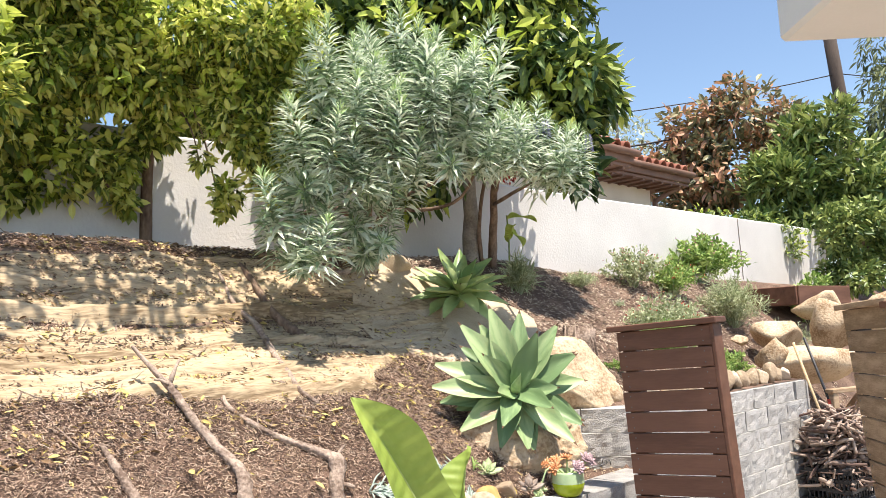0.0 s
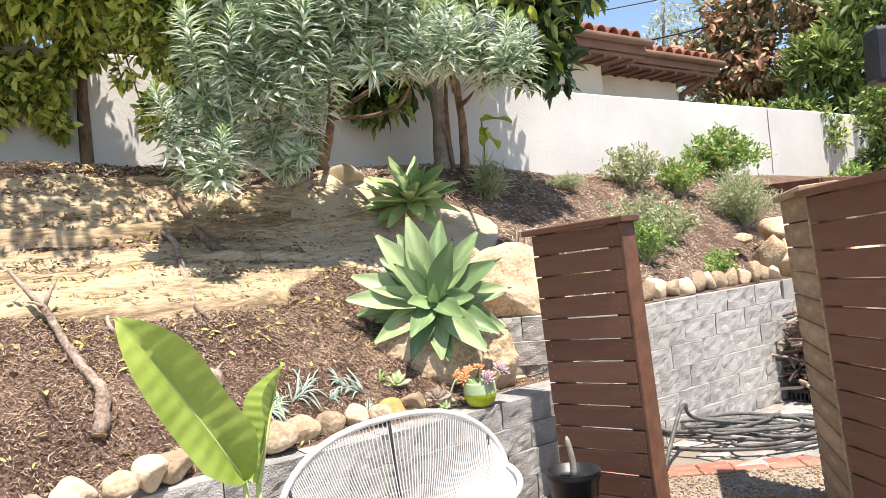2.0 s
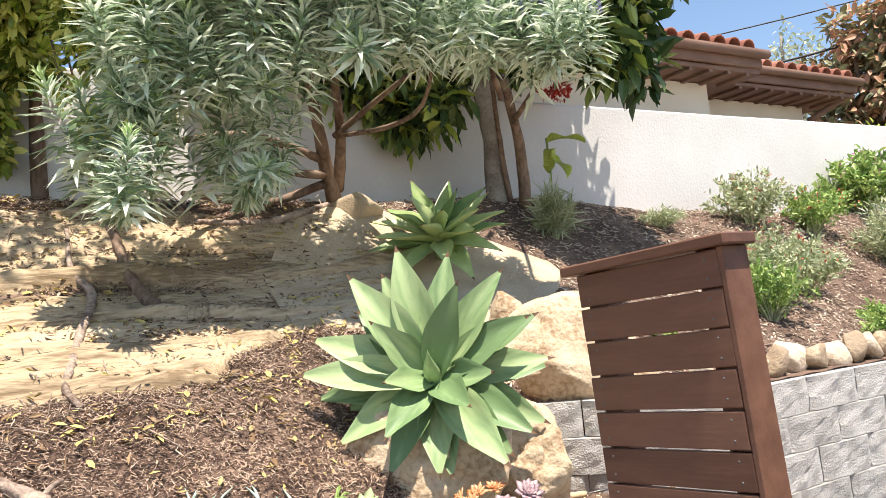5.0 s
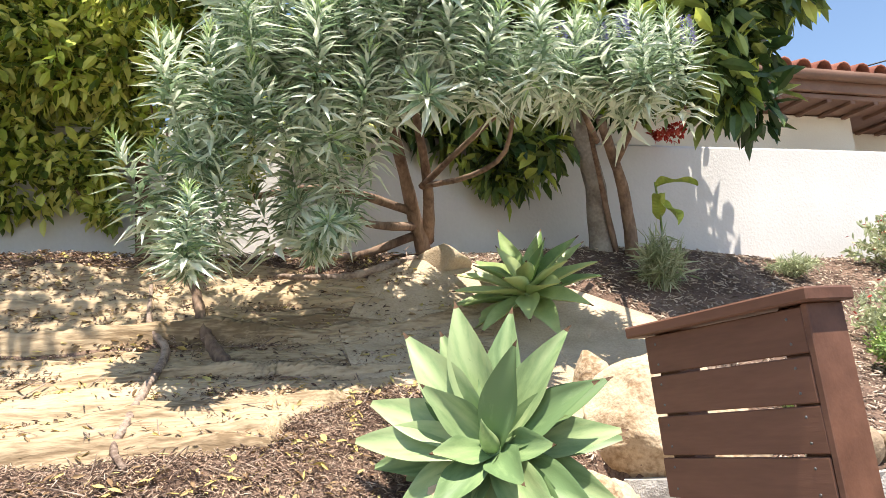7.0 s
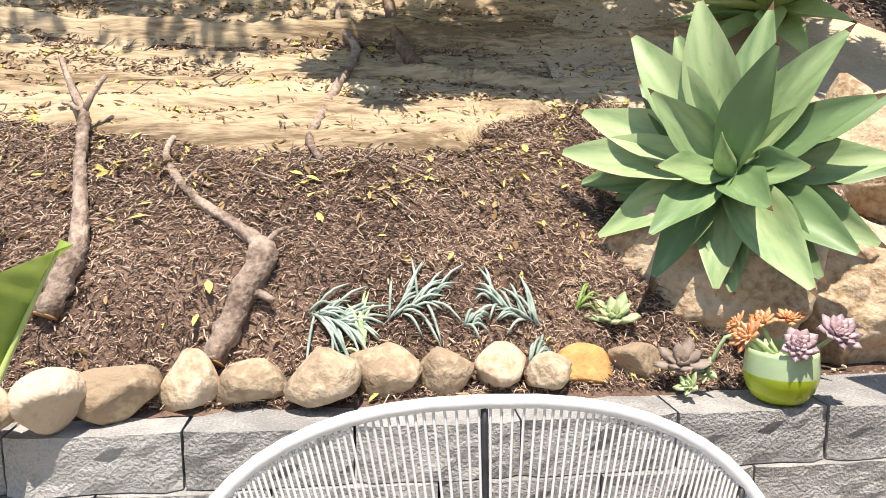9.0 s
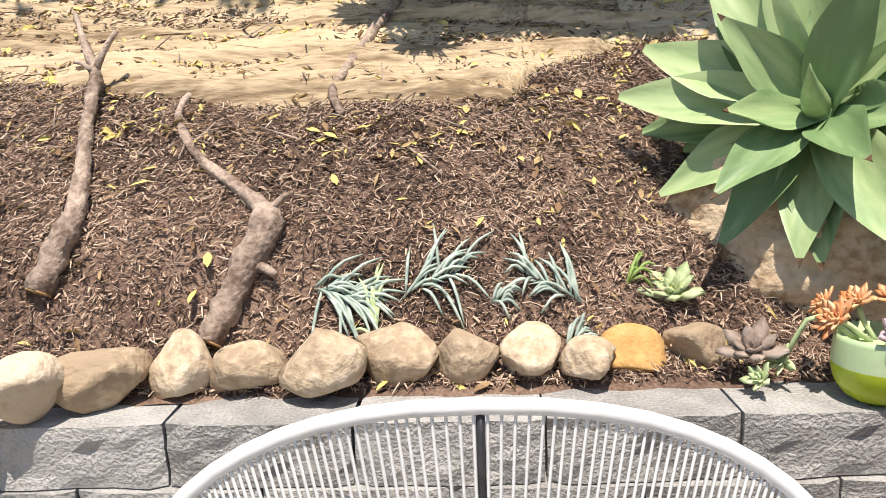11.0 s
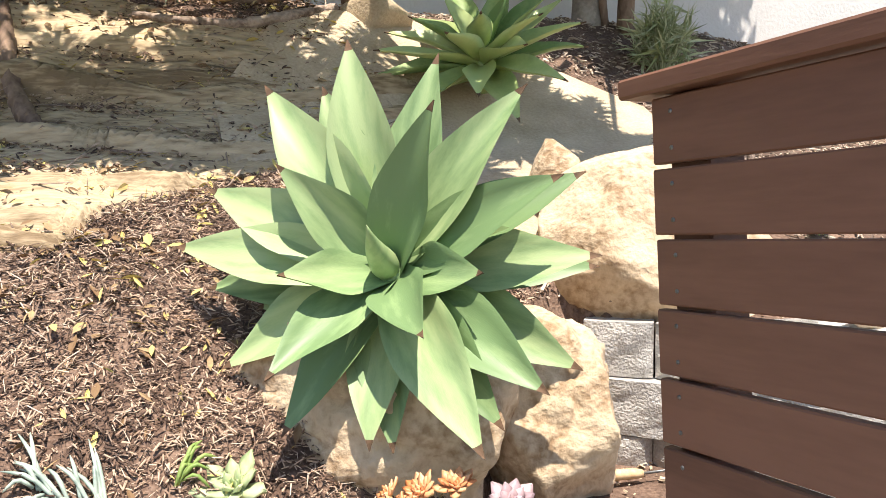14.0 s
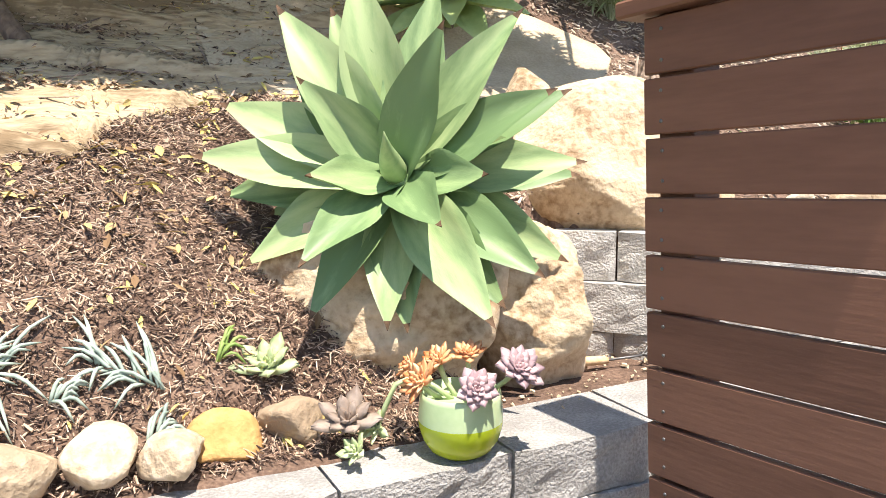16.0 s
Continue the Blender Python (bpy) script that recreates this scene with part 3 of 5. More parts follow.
tree("hedge_tree", "thin arching evergreen branches with small yellow-green leaves", "tree", on_land(-2.2, 6.0),
     [([(-2.2, 6.0, 2.2), (-2.1, 5.9, 3.2), (-1.6, 5.6, 3.8)], 0.05, 0.02), ([(-1.8, 5.7, 3.5), (-1.4, 5.6, 3.2), (-1.2, 5.7, 2.6)], 0.012, 0.004), ([(-1.8, 5.7, 3.5), (-1.6, 5.6, 3.0), (-1.5, 5.66, 2.45)], 0.01, 0.003), ([(-1.9, 5.75, 3.4), (-1.7, 5.6, 3.1), (-1.62, 5.56, 2.8)], 0.009, 0.003)],
     [(-1.28, 5.42, 3.64, 0.36, 0.3, 0.34), (-1.03, 5.56, 3.36, 0.2, 0.2, 0.3), (-1.22, 5.62, 3.0, 0.2, 0.18, 0.26), (-1.43, 5.52, 3.2, 0.22, 0.2, 0.2), (-1.0, 5.5, 3.75, 0.3, 0.26, 0.3), (-1.15, 5.7, 2.7, 0.12, 0.12, 0.16), (-1.47, 5.65, 2.62, 0.12, 0.1, 0.12), (-1.51, 5.66, 2.48, 0.05, 0.05, 0.07), (-1.62, 5.56, 2.86, 0.06, 0.06, 0.1), (-1.7, 5.5, 3.75, 0.45, 0.4, 0.3)],
     2600, OVAL, 0.08, M["hedge"], M["bark"], 0.3, 4, gaps=0.25, young=0.18, ymat=M["young"])
# Stays above the view; sparse boughs added for the dappled shade on the burlap.
tree("hedge_tree", "unseen high evergreen boughs that cast dappled shade on the burlap slope", "tree", on_land(-3.7, 4.9),
     [([(-3.7, 4.9, 1.9), (-3.6, 4.8, 3.4), (-2.9, 4.4, 4.7)], 0.08, 0.04), ([(-3.1, 4.5, 4.4), (-2.0, 4.0, 4.8), (-1.2, 4.1, 4.8)], 0.035, 0.01), ([(-2.3, 4.15, 4.7), (-1.5, 4.5, 4.8), (-0.8, 4.9, 4.8)], 0.025, 0.008)],
     [(-2.3, 3.5, 4.75, 0.5, 0.45, 0.16), (-1.75, 3.65, 4.75, 0.45, 0.4, 0.16), (-1.25, 4.15, 4.8, 0.45, 0.4, 0.16), (-0.85, 4.7, 4.8, 0.4, 0.36, 0.15), (-1.6, 4.5, 4.85, 0.4, 0.4, 0.15)],
     560, OVAL, 0.105, M["hedge"], M["bark"], 0.3, 14, gaps=0.3)
tree("broadleaf_tree", "tall tree with large glossy dark drooping leaves before the wall", "tree", on_land(0.34, 7.75, -0.02),
     [([(0.34, 7.75, 2.1), (0.36, 7.7, 2.7), (0.35, 7.4, 3.4), (0.4, 7.5, 4.3)], 0.085, 0.05), ([(0.38, 7.42, 3.1), (0.9, 7.3, 3.4), (1.3, 7.3, 3.5)], 0.035, 0.012), ([(0.38, 7.42, 3.2), (-0.2, 7.3, 3.7), (-.5, 7.3, 4.1)], 0.04, 0.012)],
     [(0.5, 7.4, 4.2, 0.85, 0.55, 0.6), (1.2, 7.2, 3.95, 0.42, 0.38, 0.4), (-0.5, 7.3, 4.4, 0.7, 0.5, 0.5), (1.15, 7.2, 3.4, 0.34, 0.3, 0.36), (1.42, 7.45, 3.25, 0.26, 0.24, 0.36), (0.75, 7.4, 3.6, 0.4, 0.35, 0.35), (0.5, 7.6, 4.9, 1.1, 0.6, 0.4), (-0.15, 7.6, 3.0, 0.35, 0.2, 0.3), (-0.9, 7.0, 4.0, 0.5, 0.4, 0.4), (-0.1, 7.95, 3.5, 0.55, 0.28, 0.4), (-0.7, 7.4, 3.4, 0.5, 0.28, 0.4), (0.45, 8.4, 3.7, 0.5, 0.3, 0.4), (-1.3, 6.75, 3.5, 0.5, 0.28, 0.4), (-0.2, 7.75, 3.75, 0.6, 0.3, 0.5), (0.35, 8.15, 3.9, 0.5, 0.3, 0.5), (-0.8, 7.15, 3.85, 0.6, 0.3, 0.5), (0.2, 8.0, 4.2, 0.8, 0.4, 0.35), (0.85, 8.35, 4.1, 0.7, 0.4, 0.35), (-0.6, 7.3, 4.2, 0.7, 0.4, 0.35), (1.5, 7.6, 3.9, 0.4, 0.35, 0.4), (0.3, 7.9, 3.7, 0.8, 0.35, 0.25)],
     950, OVAL, 0.19, M["loquat"], M["greybark"], 0.55, 5, young=0.12, ymat=M["young"], narrow=0.8)
tree("red_tip_tree", "far tree with reddish new leaves over grey-green foliage", "tree", (6.25, 17.2, 2.3),
     [([(6.25, 17.2, 2.2), (6.14, 17.0, 4.0), (6.53, 16.9, 5.6)], 0.2, 0.08), ([(6.14, 17.0, 3.6), (5.52, 16.8, 4.8), (5.41, 16.7, 5.6)], 0.1, 0.04)],
     [(5.83, 16.9, 5.7, 0.85, 0.7, 0.75), (7.01, 16.7, 6.1, 1.0, 0.8, 0.85), (6.3, 16.6, 4.8, 1.2, 0.8, 0.9), (5.24, 17.0, 5.0, 0.7, 0.6, 0.8), (5.33, 16.9, 4.0, .8, .6, .6), (7.5, 16.5, 5.2, .9, .8, .9)],
     300, OVAL, 0.22, M["redtip"], M["bark"], 0.3, 6, gaps=0.15)
tree("loquat_tree", "large bushy tree with long grey-green leaves beyond the wall", "tree", (7.62, 15.6, 2.3),
     [([(7.62, 15.6, 2.2), (7.62, 15.5, 3.6), (7.51, 15.4, 4.9)], 0.16, 0.07)],
     [(7.4, 15.3, 4.6, 1.2, 0.8, 0.8), (6.91, 15.4, 4.0, 1.0, 0.7, 0.8), (8.09, 15.2, 4.2, 1.0, 0.8, 1.0), (7.69, 15.2, 5.3, 0.7, 0.6, 0.5), (7.09, 15.2, 3.2, 1.0, 0.7, 0.6)],
     330, OVAL, 0.26, M["bright"], M["bark"], -0.2, 8, narrow=0.7, gaps=0.1)
tree("feathery_tree", "tall thin grey-green tree against the sky", "tree", (5.5, 24.0, 2.4),
     [([(5.5, 24.0, 2.3), (5.6, 24.0, 5.5), (5.7, 24.0, 8.3)], 0.16, 0.03)],
     [(5.8, 24.0, 7.2, 0.9, 0.8, 1.2), (6.3, 24.0, 6.0, 1.2, 0.9, 1.0)], 150, OVAL, 0.18, M["feather"], M["greybark"], 0.5, 9, gaps=0.35)
tree("pepper_tree", "hazy drooping grey-green tree by the utility pole", "tree", (11.14, 17.0, 2.3),
     [([(11.14, 17.0, 2.2), (11.03, 16.9, 5.0), (10.72, 16.8, 7.4)], 0.25, 0.06)],
     [(10.52, 16.8, 6.3, 1.3, 1.0, 1.7), (10.3, 16.6, 4.6, 1.2, 1.0, 1.2), (11.7, 16.5, 5.2, 1.4, 1.0, 2.0)], 330, OVAL, 0.2, M["far"], M["bark"], 0.8, 10, narrow=0.6)
tree("shrub", "dense bright green shrub at the white wall's end", "shrub", (7.12, 13.0, 2.1),
     [([(7.12, 13.0, 2.1), (7.12, 13.0, 2.8)], 0.05, 0.02)],
     [(6.96, 12.9, 2.9, 0.6, 0.5, 0.65), (7.81, 12.9, 2.7, 0.8, 0.6, 0.8), (6.79, 12.7, 2.2, 0.5, 0.4, 0.4), (8.48, 12.5, 2.4, 0.9, 0.7, 0.8)], 1100, OVAL, 0.12, M["bright"], M["bark"], 0.2, 11)
tree("shrub", "low yellow-green shrub between house and far trees", "shrub", (4.92, 14.3, 2.3),
     [([(4.92, 14.3, 2.2), (4.92, 14.3, 2.9)], 0.05, 0.02)],
     [(4.86, 14.2, 3.2, 0.6, 0.4, 0.45), (5.63, 14.4, 3.1, 0.6, 0.4, 0.4), (6.11, 14.2, 2.9, 0.5, 0.4, 0.4)], 700, OVAL, 0.12, M["bright"], M["bark"], 0.1, 12, young=0.3, ymat=M["young"])
tree("bougainvillea", "red-flowered creeper peeping over the wall", "shrub", (0.5, 8.75, 2.4),
     [([(0.5, 8.75, 2.3), (0.55, 8.7, 3.1)], 0.03, 0.01)],
     [(0.8, 8.62, 3.26, 0.14, 0.1, 0.06)], 4200, OVAL, 0.05, M["red"], M["bark"], 0.1, 13)


def shoot_mesh(seed, length, leaves, tall=True):
    """A leafy spike with narrow leaves in whorls that get shorter and greener to the tip."""
    g = np.random.default_rng(seed)
    k = np.arange(leaves)
    u = (k + 0.5) / leaves
    a = k * 2.39996 + g.normal(size=leaves) * 0.15
    el = np.radians(-8 + 70 * u ** 1.5 + g.normal(size=leaves) * 9)
    d = np.stack([np.cos(a) * np.cos(el), np.sin(a) * np.cos(el), np.sin(el)], 1)
    L = 0.165 * (1 - 0.72 * u ** 2.2) * (0.85 + 0.3 * g.random(leaves))
    P = np.stack([0.008 * np.cos(a), 0.008 * np.sin(a), length * u ** 0.9], 1)
    v, f = scattered(*BLADE, frames_for(d, g.normal(size=leaves) * 0.2), P, np.stack([L * 1.3, L, L * 1.4], 1))
    me = mesh_data("shoot", v, f, [M["echium"], M["echtip"]], False)
    idx = np.repeat((u > 0.83).astype(np.int32), len(BLADE[1]))
    if len(me.polygons) == len(idx):
        me.polygons.foreach_set("material_index", idx)
    return me


SHOOTS = [shoot_mesh(i, 0.34 + 0.04 * i, 88) for i in range(5)]
ROSETTES = [shoot_mesh(20 + i, 0.07, 46) for i in range(3)]


def echium(base, label, blobs, lines, count, seed, group=""):
    t = thing("echium_bush", base, label, "bush", group)
    rr = random.Random(seed)
    b0 = Vector(base)
    for i, (p, a, b) in enumerate(lines):
        part("trunk" if i == 0 else "branch", limbs_mesh("branch", [([tuple(Vector(q) - b0) for q in p], a, b)], M["bark"], 7), t)
    total = sum(rx * ry + ry * rz + rx * rz for *_, rx, ry, rz in blobs)
    for x, y, z, rx, ry, rz in blobs:
        n = int(count * (rx * ry + ry * rz + rx * rz) / total)
        for i in range(n):
            zz = 1 - 2 * (i + 0.5) / n
            a = i * 2.39996 + seed
            d = Vector((math.sqrt(1 - zz * zz) * math.cos(a), math.sqrt(1 - zz * zz) * math.sin(a), zz))
            p = Vector((x + d.x * rx * 0.85, y + d.y * ry * 0.85, z + d.z * rz * 0.85)) + Vector((rr.gauss(0, .03), rr.gauss(0, .03), rr.gauss(0, .04))) - b0
            up = Vector((d.x * 0.35, d.y * 0.35, 1.0 if d.z > -0.5 else 0.3)) + Vector((rr.gauss(0, .1), rr.gauss(0, .1), 0))
            me = SHOOTS[rr.randrange(5)] if d.z > -0.35 and rr.random() < 0.72 else ROSETTES[rr.randrange(3)]
            if me in ROSETTES:
                up = d + Vector((0, 0, 0.35))
            q = up.to_track_quat("Z", "Y").to_matrix().to_4x4()
            s = rr.uniform(0.8, 1.15)
            part("shoot", me, t, m=Matrix.Translation(p - up.normalized() * 0.2) @ q @ Matrix.Rotation(rr.uniform(0, 6), 4, "Z") @ Matrix.Scale(s, 4))
    return t


e_base = on_land(-0.57, 6.79, -0.02)
ex, ey, ez = e_base
echium(e_base, "large silvery green shrub with narrow whorled leaves on gnarled brown stems",
       [(-0.79, 4.93, 2.2, 0.27, 0.25, 0.36), (-0.70, 4.98, 2.66, 0.28, 0.26, 0.4), (-0.42, 5.42, 2.26, 0.3, 0.26, 0.36), (-0.32, 5.3, 2.75, 0.34, 0.3, 0.4), (-0.5, 5.1, 3.1, 0.3, 0.3, 0.36), (-0.12, 5.4, 3.2, 0.4, 0.35, 0.36), (0.12, 5.55, 2.87, 0.36, 0.32, 0.28), (0.5, 5.85, 2.88, 0.38, 0.35, 0.26), (0.0, 5.75, 3.5, 0.5, 0.4, 0.25), (0.22, 5.55, 3.25, 0.32, 0.3, 0.3)],
       [([(ex, ey, ez), (-0.55, 6.6, 2.55), (-0.45, 6.2, 3.0)], 0.055, 0.03), ([(ex + .02, ey, ez + .1), (-0.4, 6.55, 2.62), (-0.25, 6.1, 3.1)], 0.045, 0.02),
        ([(-0.42, 6.5, 2.6), (-0.1, 6.35, 2.72), (0.35, 6.1, 2.85)], 0.022, 0.012), ([(-0.4, 6.5, 2.6), (0.0, 6.3, 2.55), (0.25, 6.2, 2.62), (0.4, 6.0, 2.85)], 0.018, 0.01),
        ([(-0.58, 6.65, 2.5), (-0.75, 6.0, 2.55), (-0.9, 5.4, 2.4)], 0.03, 0.015), ([(-0.58, 6.65, 2.4), (-0.5, 6.0, 2.3), (-0.3, 5.5, 2.25)], 0.03, 0.012), ([(-0.6, 6.7, 2.35), (-0.85, 6.3, 2.2), (-1.0, 5.7, 2.2)], 0.03, 0.015)],
       185, 1)
e2 = on_land(0.55, 7.8, -0.02)
bx, by, bz = e2
t2 = echium(e2, "violet-flowered silvery shrub with smooth grey trunks against the wall",
            [(1.02, 6.2, 2.86, 0.26, 0.22, 0.18), (0.72, 6.3, 3.02, 0.28, 0.24, 0.2)],
            [([(bx, by, bz), (0.58, 7.6, 2.6), (0.58, 7.1, 3.0)], 0.05, 0.03), ([(bx - .1, by - .03, bz), (0.44, 7.6, 2.6), (0.5, 7.1, 3.0)], 0.025, 0.015),
             ([(0.58, 7.4, 2.75), (0.8, 6.9, 2.8), (1.0, 6.3, 2.8)], 0.02, 0.01), ([(0.58, 6.95, 2.8), (0.6, 6.6, 2.9), (0.7, 6.35, 2.95)], 0.02, 0.012)],
            34, 2)
for x, y, z in ((1.26, 6.05, 2.9), (0.85, 6.1, 3.0), (0.72, 6.08, 2.98), (0.62, 6.2, 3.12), (0.95, 6.15, 3.05)):
    g = np.random.default_rng(int(x * 100))
    n = 120
    a, h = np.arange(n) * 2.4, np.linspace(0, 0.14, n)
    P = np.stack([0.025 * (1 - h * 4) * np.cos(a), 0.025 * (1 - h * 4) * np.sin(a), h], 1) + np.array([x - bx, y - by, z - bz])
    d = np.stack([np.cos(a), np.sin(a), np.full(n, 0.5)], 1)
    part("flower_spike", mesh_data("flower_spike", *scattered(*OVAL, frames_for(d, a), P, np.full(n, 0.022)), M["violet"], False), t2, "violet flower spike")


# ---- agaves ----
def agave_leaf(L, W, bend, wave, seed, mat, thick=0.016):
    """A thick channelled blade along y that narrows to a point; bend curls it back along its length."""
    nu, nv = 19, 7
    vs, fs = [], []
    rr = random.Random(seed)
    ph = rr.uniform(0, 6)
    y = z = 0.0
    ang = 0.0
    spine = []
    for i in range(nu):
        spine.append((y, z, ang))
        ang = bend * ((i + 1) / nu) ** 1.3
        y += L / (nu - 1) * math.cos(ang)
        z += L / (nu - 1) * math.sin(ang)
    for i in range(nu):
        u = i / (nu - 1)
        w = W * (0.42 + 0.58 * math.sin(min(1, u / 0.5) * math.pi / 2) ** 1.3) if u < 0.5 else W * max(0.0, 1 - ((u - 0.5) / 0.5) ** 1.4) ** 1.1
        w = max(w, 0.0015)
        sy, sz, sa = spine[i]
        for side in (1, -1):
            for j in range(nv):
                q = 2 * j / (nv - 1) - 1
                cup = 0.32 * w * q * q * (1 - 0.4 * u)
                t = thick * (1 - abs(q) ** 2.5) * (1 - 0.75 * u) * (0.35 if side > 0 else -1.0)
                h = cup + t + wave * w * abs(q) * math.sin(u * 7 + ph + (1.5 if q > 0 else 0))
                vs.append((q * w / 2, sy - h * math.sin(sa), sz + h * math.cos(sa)))
    n = 2 * nv
    for i in range(nu - 1):
        for j in range(nv - 1):
            a = i * n + j
            fs.append((a, a + 1, a + 1 + n, a + n))
            b = i * n + nv + j
            fs.append((b, b + n, b + 1 + n, b + 1))
        fs.append((i * n, i * n + n, i * n + nv + n, i * n + nv))
        fs.append((i * n + nv - 1, i * n + 2 * nv - 1, i * n + n + 2 * nv - 1, i * n + n + nv - 1))
    me = mesh_data("agave_leaf", vs, fs, [mat, M["thorn"]])
    for p in me.polygons:
        if min(p.vertices) >= (nu - 2) * n:
            p.material_index = 1
    return me


def agave(base, axis, size, count, mat, label, seed):
    t = thing("agave", base, label, "succulent")
    q = Vector(axis).to_track_quat("Z", "Y").to_matrix().to_4x4()
    stem = part("stem", mesh_data("stem", *tube([(0, 0, -0.1 * size), (0, 0, 0.1 * size), (0, 0, 0.3 * size)], [0.1 * size, 0.12 * size, 0.04 * size], 10), mat), t, m=q)
    rr = random.Random(seed)
    for i in range(count):
        u = (i + 3.6) / (count + 3.1)
        el = 74 - 76 * u ** 0.66 + rr.uniform(-5, 5)
        L = size * (0.36 + 0.64 * min(1, u * 2.0) ** 0.7) * rr.uniform(0.92, 1.06) * (1 - 0.1 * max(0, u - .7))
        W = size * (0.19 + 0.08 * min(1, u * 2.2)) * rr.uniform(0.92, 1.08)
        me = agave_leaf(L, W, radians(-22 + 30 * (1 - u) + rr.uniform(-10, 8)) * 1.0, 0.07, seed * 100 + i, mat, 0.05 * size * 0.6)
        m = q @ Matrix.Rotation(i * 2.39996 + seed + rr.uniform(-.1, .1), 4, "Z") @ Matrix.Translation((0, 0.03 * size, size * (0.27 - 0.22 * u))) @ Matrix.Rotation(radians(el), 4, "X")
        part("leaf", me, t, m=m)
    cone = [(0, 0, 0.2 * size), (0, 0, 0.32 * size), (0.005, 0, 0.46 * size), (0.01, 0, 0.62 * size)]
    part("bud", mesh_data("bud", *tube(smooth_line(cone, 8), [0.05 * size, 0.072 * size, 0.075 * size, 0.055 * size, 0.045 * size, 0.03 * size, 0.015 * size, 0.001], 10), mat), t, "tight pointed central bud", m=q)
    return t


def agave_grown(base, axis, blades, mat, label, seed):
    """A rosette whose blades are given by turn round the axis, rise from its plane (degrees) and length."""
    t = thing("agave", base, label, "succulent")
    q = Vector(axis).to_track_quat("Z", "Y").to_matrix().to_4x4()
    rr = random.Random(seed)
    part("stem", mesh_data("stem", *tube([(0, 0, -0.16), (0, 0, -0.04), (0, 0, 0.05)], [0.05, 0.062, 0.03], 12), mat), t, m=q)
    for i, (turn_, rise, L) in enumerate(blades):
        bend = radians(rr.uniform(-26, -6) if rise < 30 else rr.uniform(-20, 14))
        W = 0.07 + 0.17 * L + rr.uniform(-0.008, 0.008)
        y = z = ang = 0.0
        for k in range(18):
            y, z, ang = y + math.cos(ang) / 18, z + math.sin(ang) / 18, bend * ((k + 1) / 19) ** 1.3
        me = agave_leaf(L / math.hypot(y, z), W, bend, 0.09, seed * 100 + i, mat, 0.017)
        part("leaf", me, t, m=q @ Matrix.Rotation(radians(turn_), 4, "Z") @ Matrix.Rotation(radians(rise) - math.atan2(z, y), 4, "X"))
    cone = [(0, 0, 0.02), (0, 0.004, 0.08), (0.004, 0.012, 0.15), (0.012, 0.03, 0.22)]
    part("bud", mesh_data("bud", *tube(smooth_line(cone, 8), [0.02, 0.031, 0.034, 0.03, 0.024, 0.016, 0.008, 0.001], 12), mat), t, "tight pointed central bud", m=q)
    return t


BLADES = [(39, 21, .57), (14, 22, .58), (-9, 16, .54), (-27, 43, .43), (-39, 21, .53), (123, 54, .31), (53, 43, .37), (-138, 6, .46), (-67, 21, .47), (25, 19, .50),
          (-60, 4, .50), (-84, 3, .48), (-80, -14, .48), (-112, -10, .48), (-124, 8, .48), (-170, 4, .41), (-176, 8, .41), (-140, 41, .36), (159, 13, .44), (155, 34, .41),
          (123, 3, .46), (95, 0, .50), (87, 10, .56), (69, 8, .56), (46, 8, .46), (100, -10, .4), (140, -8, .4), (-155, -10, .4), (-100, 30, .3), (-144, 17, .53)]
agave_grown((0.506, 5.078, 1.16), (0.09, -0.88, 0.46), BLADES, M["agave"], "big grey-green agave rosette sprawling over a boulder", 3)
agave(on_land(0.2, 6.52, 0.13), (0.05, -0.5, 0.86), 0.47, 26, M["agavedark"], "smaller dark green agave with yellowed lower leaves on bare earth", 5)


# ---- boulders, edging stones, stump ----
def crag(name, at, size, seed, mat, label, rz=0, rough=1.0):
    """A sandstone boulder with worn shoulders, ledges, pits and split lines."""
    rr = random.Random(seed)
    bm = bmesh.new()
    bmesh.ops.create_icosphere(bm, subdivisions=5, radius=1)
    planes = [(Vector((rr.gauss(0, 1), rr.gauss(0, 1), rr.gauss(0, 0.7))).normalized(), rr.uniform(0.66, 0.9)) for _ in range(9)]
    off = Vector((seed * 3.1, seed, 0))
    for v in bm.verts:
        n = v.co.copy()
        for nrm, d in planes:
            k = v.co.dot(nrm) - d
            if k > 0:
                v.co -= nrm * k * 0.8
        q = Vector((n.x, n.y, n.z * 2.2))
        split = max(0, 1 - abs(noise.noise(q * 1.1 + off)) * 16)
        ledge = abs(noise.noise(Vector((n.x * 1.4, n.y * 1.4, n.z * 5)) + off))
        pit = max(0, noise.noise(n * 6 + off) - 0.28)
        v.co *= 1 + rough * (0.10 * noise.noise(n * 1.7 + off) + 0.05 * noise.noise(n * 4 + off) - 0.05 * split + 0.05 * ledge - 0.16 * pit + 0.012 * noise.noise(n * 17 + off))
    vs = [(v.co.x * size[0], v.co.y * size[1], (v.co.z + 0.9) * size[2]) for v in bm.verts]
    fs = [tuple(v.index for v in f.verts) for f in bm.faces]
    bm.free()
    ob = part(name, mesh_data(name, vs, fs, mat))
    ob.matrix_basis = pose(*at, 0, 0, rz)
    return tagged(ob, label, "rock")


def rock(name, at, size, seed, mat, label, rz=0, group="", cuts=14, sub=3, tilt=0):
    ob = part(name, mesh_data(name, *stone(seed, size, cuts, sub), mat))
    ob.matrix_basis = pose(*at, tilt, 0, rz)
    return tagged(ob, label, "rock", group)


